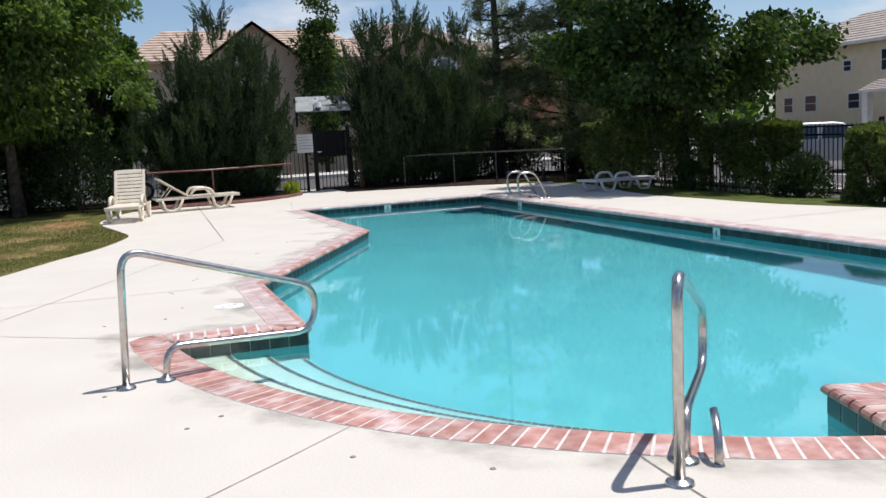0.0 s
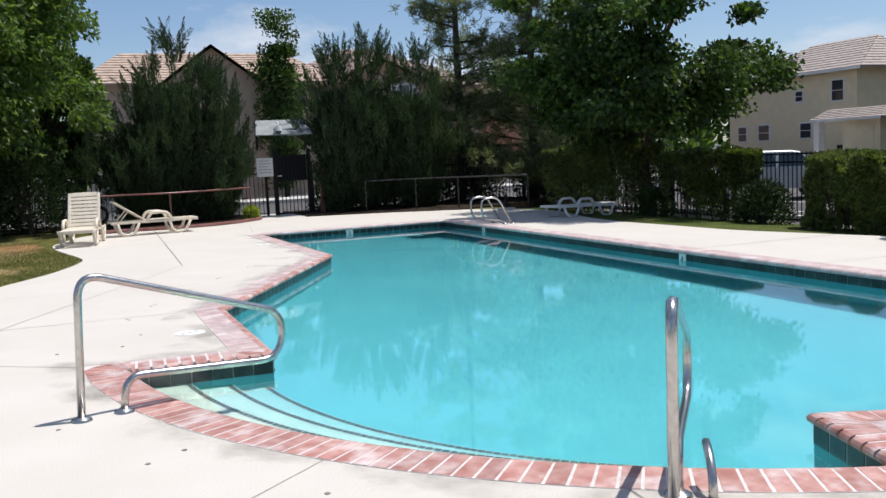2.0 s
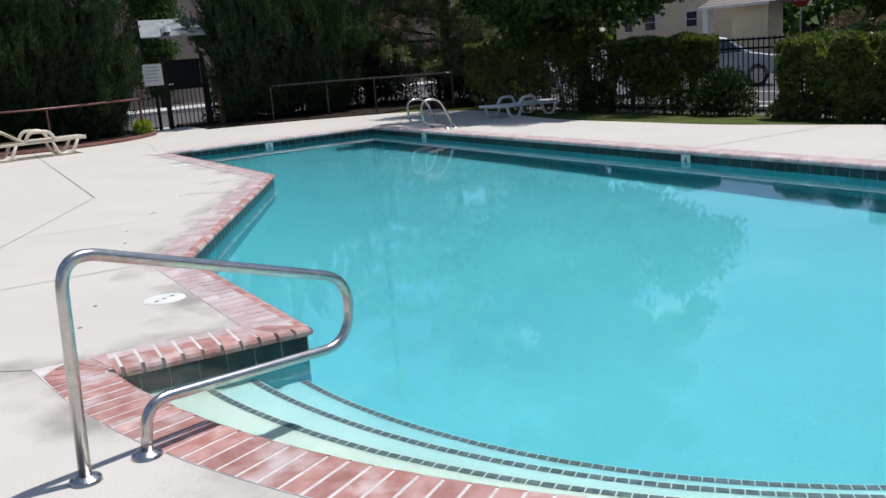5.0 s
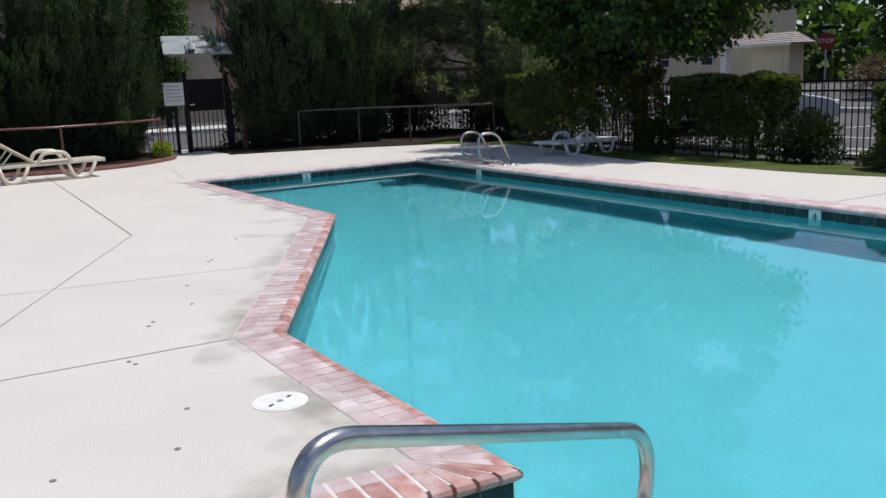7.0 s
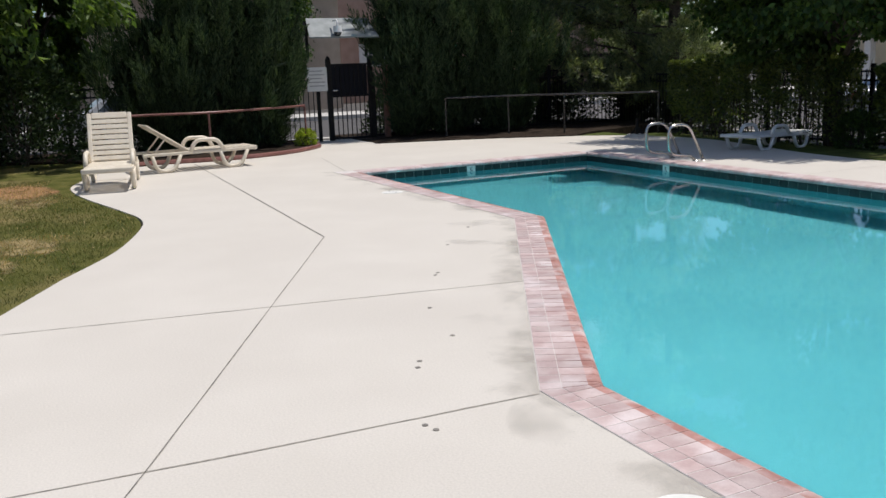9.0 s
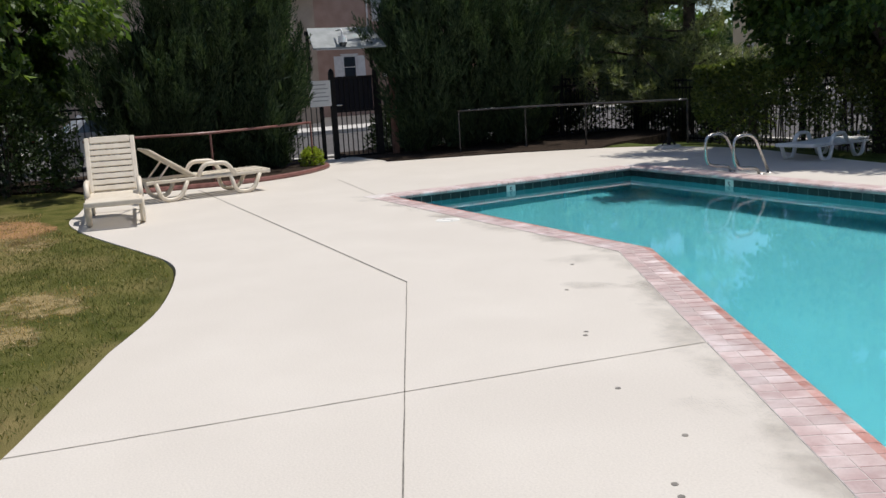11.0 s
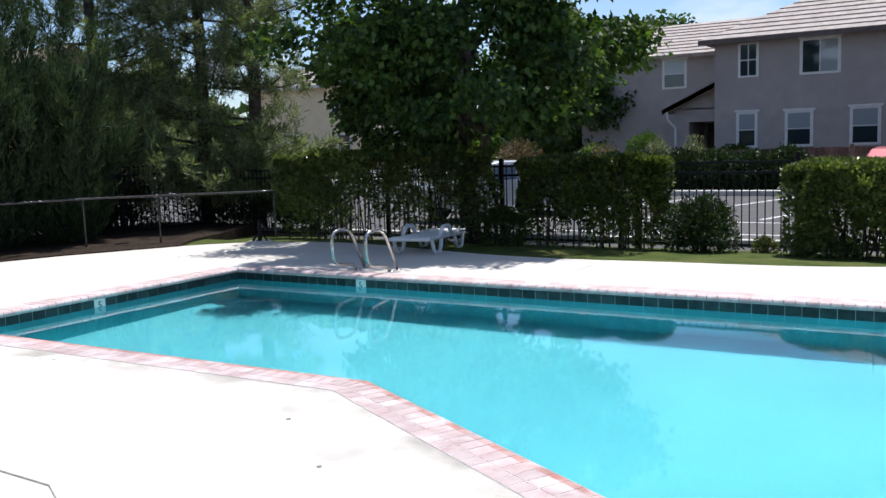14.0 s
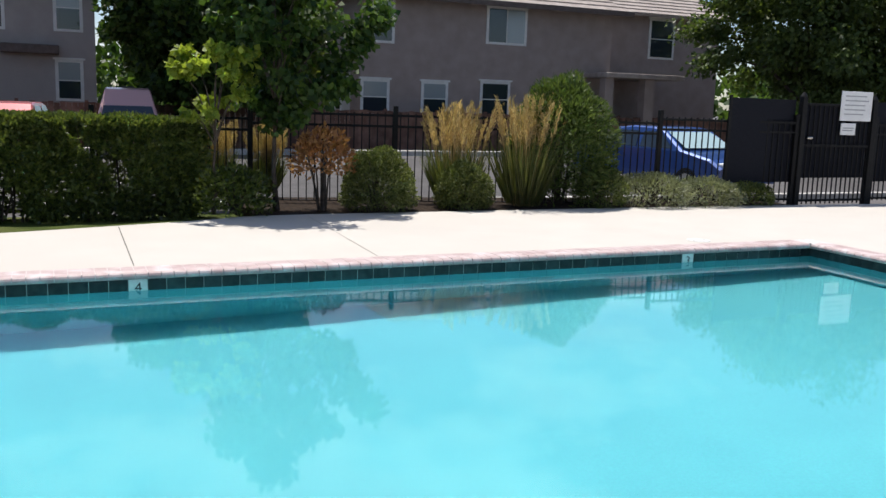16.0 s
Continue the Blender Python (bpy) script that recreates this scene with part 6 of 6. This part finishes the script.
# ---- cars ----
def car(m, paint, label, length=4.4, height=1.42, van=False):
    t = thing("car", label, "car", m, "parked cars")
    w, L, H = 0.86, length / 2, height
    if van:
        prof = [(-L, 0.35), (-L, 0.85), (-L + 0.10, H * 0.62), (-L + 0.22, H - 0.04), (-L + 0.5, H), (L - 1.9, H), (L - 1.55, H - 0.05), (L - 0.95, 1.02), (L - 0.25, 0.86), (L, 0.68), (L, 0.35)]
    else:
        prof = [(-L, 0.40), (-L, 0.80), (-L + 0.12, 0.92), (-L + 0.75, 0.97), (-L + 1.25, H - 0.05), (-L + 1.7, H), (L - 1.9, H - 0.01), (L - 1.65, H - 0.05), (L - 1.05, 0.96), (L - 0.3, 0.82), (L, 0.66), (L, 0.35)]
    bm = bmesh.new()
    rows = []
    for s in (-1, -0.94, 0.94, 1):
        rows.append([bm.verts.new((x * (0.985 if abs(s) == 1 else 1), s * w * (1 - 0.16 * max(0, (z - 0.9)) / 0.5), z - (0.03 if abs(s) == 1 else 0))) for x, z in prof])
    for a, b in zip(rows, rows[1:]):
        for k in range(len(prof)):
            k2 = (k + 1) % len(prof)
            bm.faces.new((a[k], a[k2], b[k2], b[k]))
    bm.faces.new(rows[0][::-1])
    bm.faces.new(rows[-1])
    bmesh.ops.recalc_face_normals(bm, faces=bm.faces)
    part("body", bm, paint, t, smooth=False)
    zl, zh = 0.97, H - 0.10
    xr, xf = (-L + 0.35, L - 1.2) if van else (-L + 1.0, L - 1.25)
    for s in (-1, 1):
        for a, b in ((xr, (xr + xf) / 2 - 0.05), ((xr + xf) / 2 + 0.05, xf)):
            bm = bmesh.new()
            quad = [(a, zl), (b, zl), (b - (0.42 if b == xf else 0), zh), (a + (0.35 if a == xr and not van else 0.05), zh)]
            vs = [bm.verts.new((x, s * (w * (1 - 0.16 * max(0, (z - 0.9)) / 0.5) + 0.008), z)) for x, z in quad]
            bm.faces.new(vs if s < 0 else vs[::-1])
            part("side_window", bm, M_GLASS, t)
    xa, xb = (L - 0.92, L - 1.49) if van else (L - 1.05, L - 1.62)
    for nm, (x0, x1), zz in (("windscreen", (xa, L - 1.19) if van else (xa, xb), (1.0, 1.36 if van else H - 0.09)), ("rear_window", ((-L + 0.08, -L + 0.2) if van else (-L + 0.80, -L + 1.22)), (1.0, H - 0.12))):
        bm = bmesh.new()
        off = 0.03 if x0 > 0 else -0.03
        vs = [bm.verts.new((x + off, y, z)) for x, y, z in ((x0, -w * 0.84, zz[0]), (x0, w * 0.84, zz[0]), (x1, w * 0.74, zz[1]), (x1, -w * 0.74, zz[1]))]
        bm.faces.new(vs)
        part(nm, bm, M_GLASS, t)
    for sx in (-L + 0.8, L - 0.85):
        for s in (-1, 1):
            y = s * (w - 0.10)
            wheel = part("wheel", tube([(sx, y - 0.1, 0.31), (sx, y + 0.1, 0.31)], 0.31, 24), M_TYRE, t)
            part("rim", tube([(sx, y + s * 0.075, 0.31), (sx, y + s * 0.106, 0.31)], 0.20, 20), M_RIM, wheel)
    for s in (-1, 1):
        part("headlight", box(L - 0.16, s * 0.62 - 0.16, 0.64, L + 0.012, s * 0.62 + 0.16, 0.76, 0.03), M_SIGN, t)
        part("tail_light", box(-L - 0.012, s * 0.66 - 0.13, 0.70, -L + 0.1, s * 0.66 + 0.13, 0.88, 0.03), M_RED, t)
    return t


car(pose(-6.6, 17.0, -0.26, 0, 0, 65), car_paint("silver_paint", (0.40, 0.41, 0.42)), "silver sedan parked behind the hedge")
car(pose(2.0, 24.0, -0.26, 0, 0, 80), car_paint("red_paint", (0.50, 0.13, 0.13)), "red sedan parked behind the hedge")
v = car(pose(5.02, 26.0, -0.26, 0, 0, -94), car_paint("faded_red_paint", (0.62, 0.35, 0.33)), "faded red van with a roof hatch", 4.6, 1.86, True)
part("roof_hatch", box(-0.25, -0.18, 1.86, 0.2, 0.18, 1.90, 0.01), M_BLACK, v)
b = car(pose(15.15, 14.0, -0.26, 0, 0, -80), car_paint("bright_blue_paint", (0.010, 0.06, 0.26)), "bright blue hatchback with a sunshade behind the windscreen", 4.2, 1.40)
for o in b.children:
    if o.name.startswith("windscreen"):
        o.data.materials[0] = M_SUNSHADE
car(pose(-18.4, 0.4, -0.26, 0, 0, 90), car_paint("pale_grey_paint", (0.5, 0.52, 0.55)), "pale grey sedan parked on the street", 4.4, 1.42)
STOP_X, STOP_Y, STOP_R = -18.1, 36.3, 38.0

# ---- stop sign at the corner ----
ss = thing("stop_sign", "red octagonal stop sign on a steel post", "stop sign", pose(STOP_X, STOP_Y, -0.26, 0, 0, STOP_R))
part("post", tube([(0, 0, 0), (0, 0, 3.2)], 0.04, 8), M_GALV, ss)
bm = bmesh.new()
oct_v = [bm.verts.new((0.42 * math.cos(radians(22.5 + 45 * k)), -0.05, 2.65 + 0.42 * math.sin(radians(22.5 + 45 * k)))) for k in range(8)]
bm.faces.new(oct_v)
bmesh.ops.solidify(bm, geom=bm.faces[:], thickness=0.012)
plate = part("plate", bm, M_RED, ss)
sm = figure_mesh("STOP", 0.285)
sm.materials.append(M_SIGN)
so = new("word", sm)
so.parent = plate
so.matrix_basis = Matrix.Translation((0, -0.066, 2.65)) @ Matrix.Rotation(radians(90), 4, "X")
part("street_plate", box(-0.4, -0.02, 3.2, 0.4, 0.02, 3.38), M_SCREEN, ss, "plain dark street plate")

# ---- grass blades near the deck ----
rng = np.random.default_rng(5)
gx, gy = rng.uniform(-7.5, 3.0, 52000), rng.uniform(-6.2, -1.6, 52000)
edge = np.array(smooth_line([(-7.4, -2.38), (-6.2, -2.48), (-4.75, -2.18), (-3.18, -1.79), (-2.4, -1.72), (-1.71, -1.80), (-0.55, -2.16), (0.39, -2.64), (1.7, -3.24), (3.0, -3.98)], 6))
ok = gy < np.interp(gx, edge[:, 0], edge[:, 1])
gx, gy = gx[ok], gy[ok]
dry = np.zeros(len(gx))
for px, py, pr in ((-1.45, -2.88, 0.36), (-1.65, -2.6, 0.22), (-0.75, -3.2, 0.42), (-0.35, -3.6, 0.4), (-1.0, -2.75, 0.2), (-5.6, -3.1, 0.8), (-6.4, -2.7, 0.6), (-4.8, -2.75, 0.4), (-3.4, -3.4, 0.35), (-2.6, -3.9, 0.4), (0.3, -4.3, 0.5)):
    dry = np.maximum(dry, 1.25 - np.hypot((gx - px) / 1.4, gy - py) / pr)
dry = rng.uniform(size=len(gx)) < np.clip(dry * 1.3, 0.06, 0.95)
for nm, sel, material, label in (("grass", ~dry, M_LAWNBLADE, "short mown green grass blades on the lawn"), ("grass", dry, M_PLUME, "dry straw-coloured grass in the lawn")):
    gb = np.stack([gx[sel], gy[sel], np.full(sel.sum(), -0.012)], 1)
    blades = leaf_mesh(nm, gb, rng.normal(size=gb.shape) * 0.5 + np.array([0, 0, 1.0]), rng.uniform(0.02, 0.05, len(gb)), 0.006, material, seed=6)
    tagged(blades, label, "grass", kind="stuff")

# ---- far trees along the streets, too many to count ----
rng = np.random.default_rng(77)
P, W, L = [], [], []
for k in range(420):
    a, d = rng.uniform(0, math.tau), rng.uniform(62, 110)
    c = np.array([d * math.cos(a), 10 + d * math.sin(a), 0.0])
    if -45 < c[0] < 40 and -40 < c[1] < 52:
        continue
    h, r, n = rng.uniform(3.5, 7.5), rng.uniform(2.0, 4.0), 150
    v = unit(rng.normal(size=(n, 3)))
    P.append(c + np.stack([v[:, 0] * r, v[:, 1] * r, h * (0.5 + 0.5 * v[:, 2] * rng.uniform(0.7, 1.0, n))], 1))
    W.append(v + rng.normal(size=(n, 3)) * 0.5)
    L.append(rng.uniform(0.7, 1.4, n))
woods = leaf_mesh("far_trees", np.concatenate(P), np.concatenate(W), np.concatenate(L), 0.8, M_GUMLEAF, seed=78)
tagged(woods, "distant dark green trees along the streets", "trees", kind="stuff")
for k, (tx, ty, th, tr) in enumerate(((-13.0, 37.0, 7.5, 2.8), (-30.0, 27.0, 6.5, 2.6), (12.0, 38.0, 9.0, 3.0))):
    broadleaf(tx, ty, -0.27, th, tr, 0.8, 0.26, 0.2, 70, 220, M_GUMLEAF, 0.16, 150 + k, "dark green street tree beyond the parking lot")
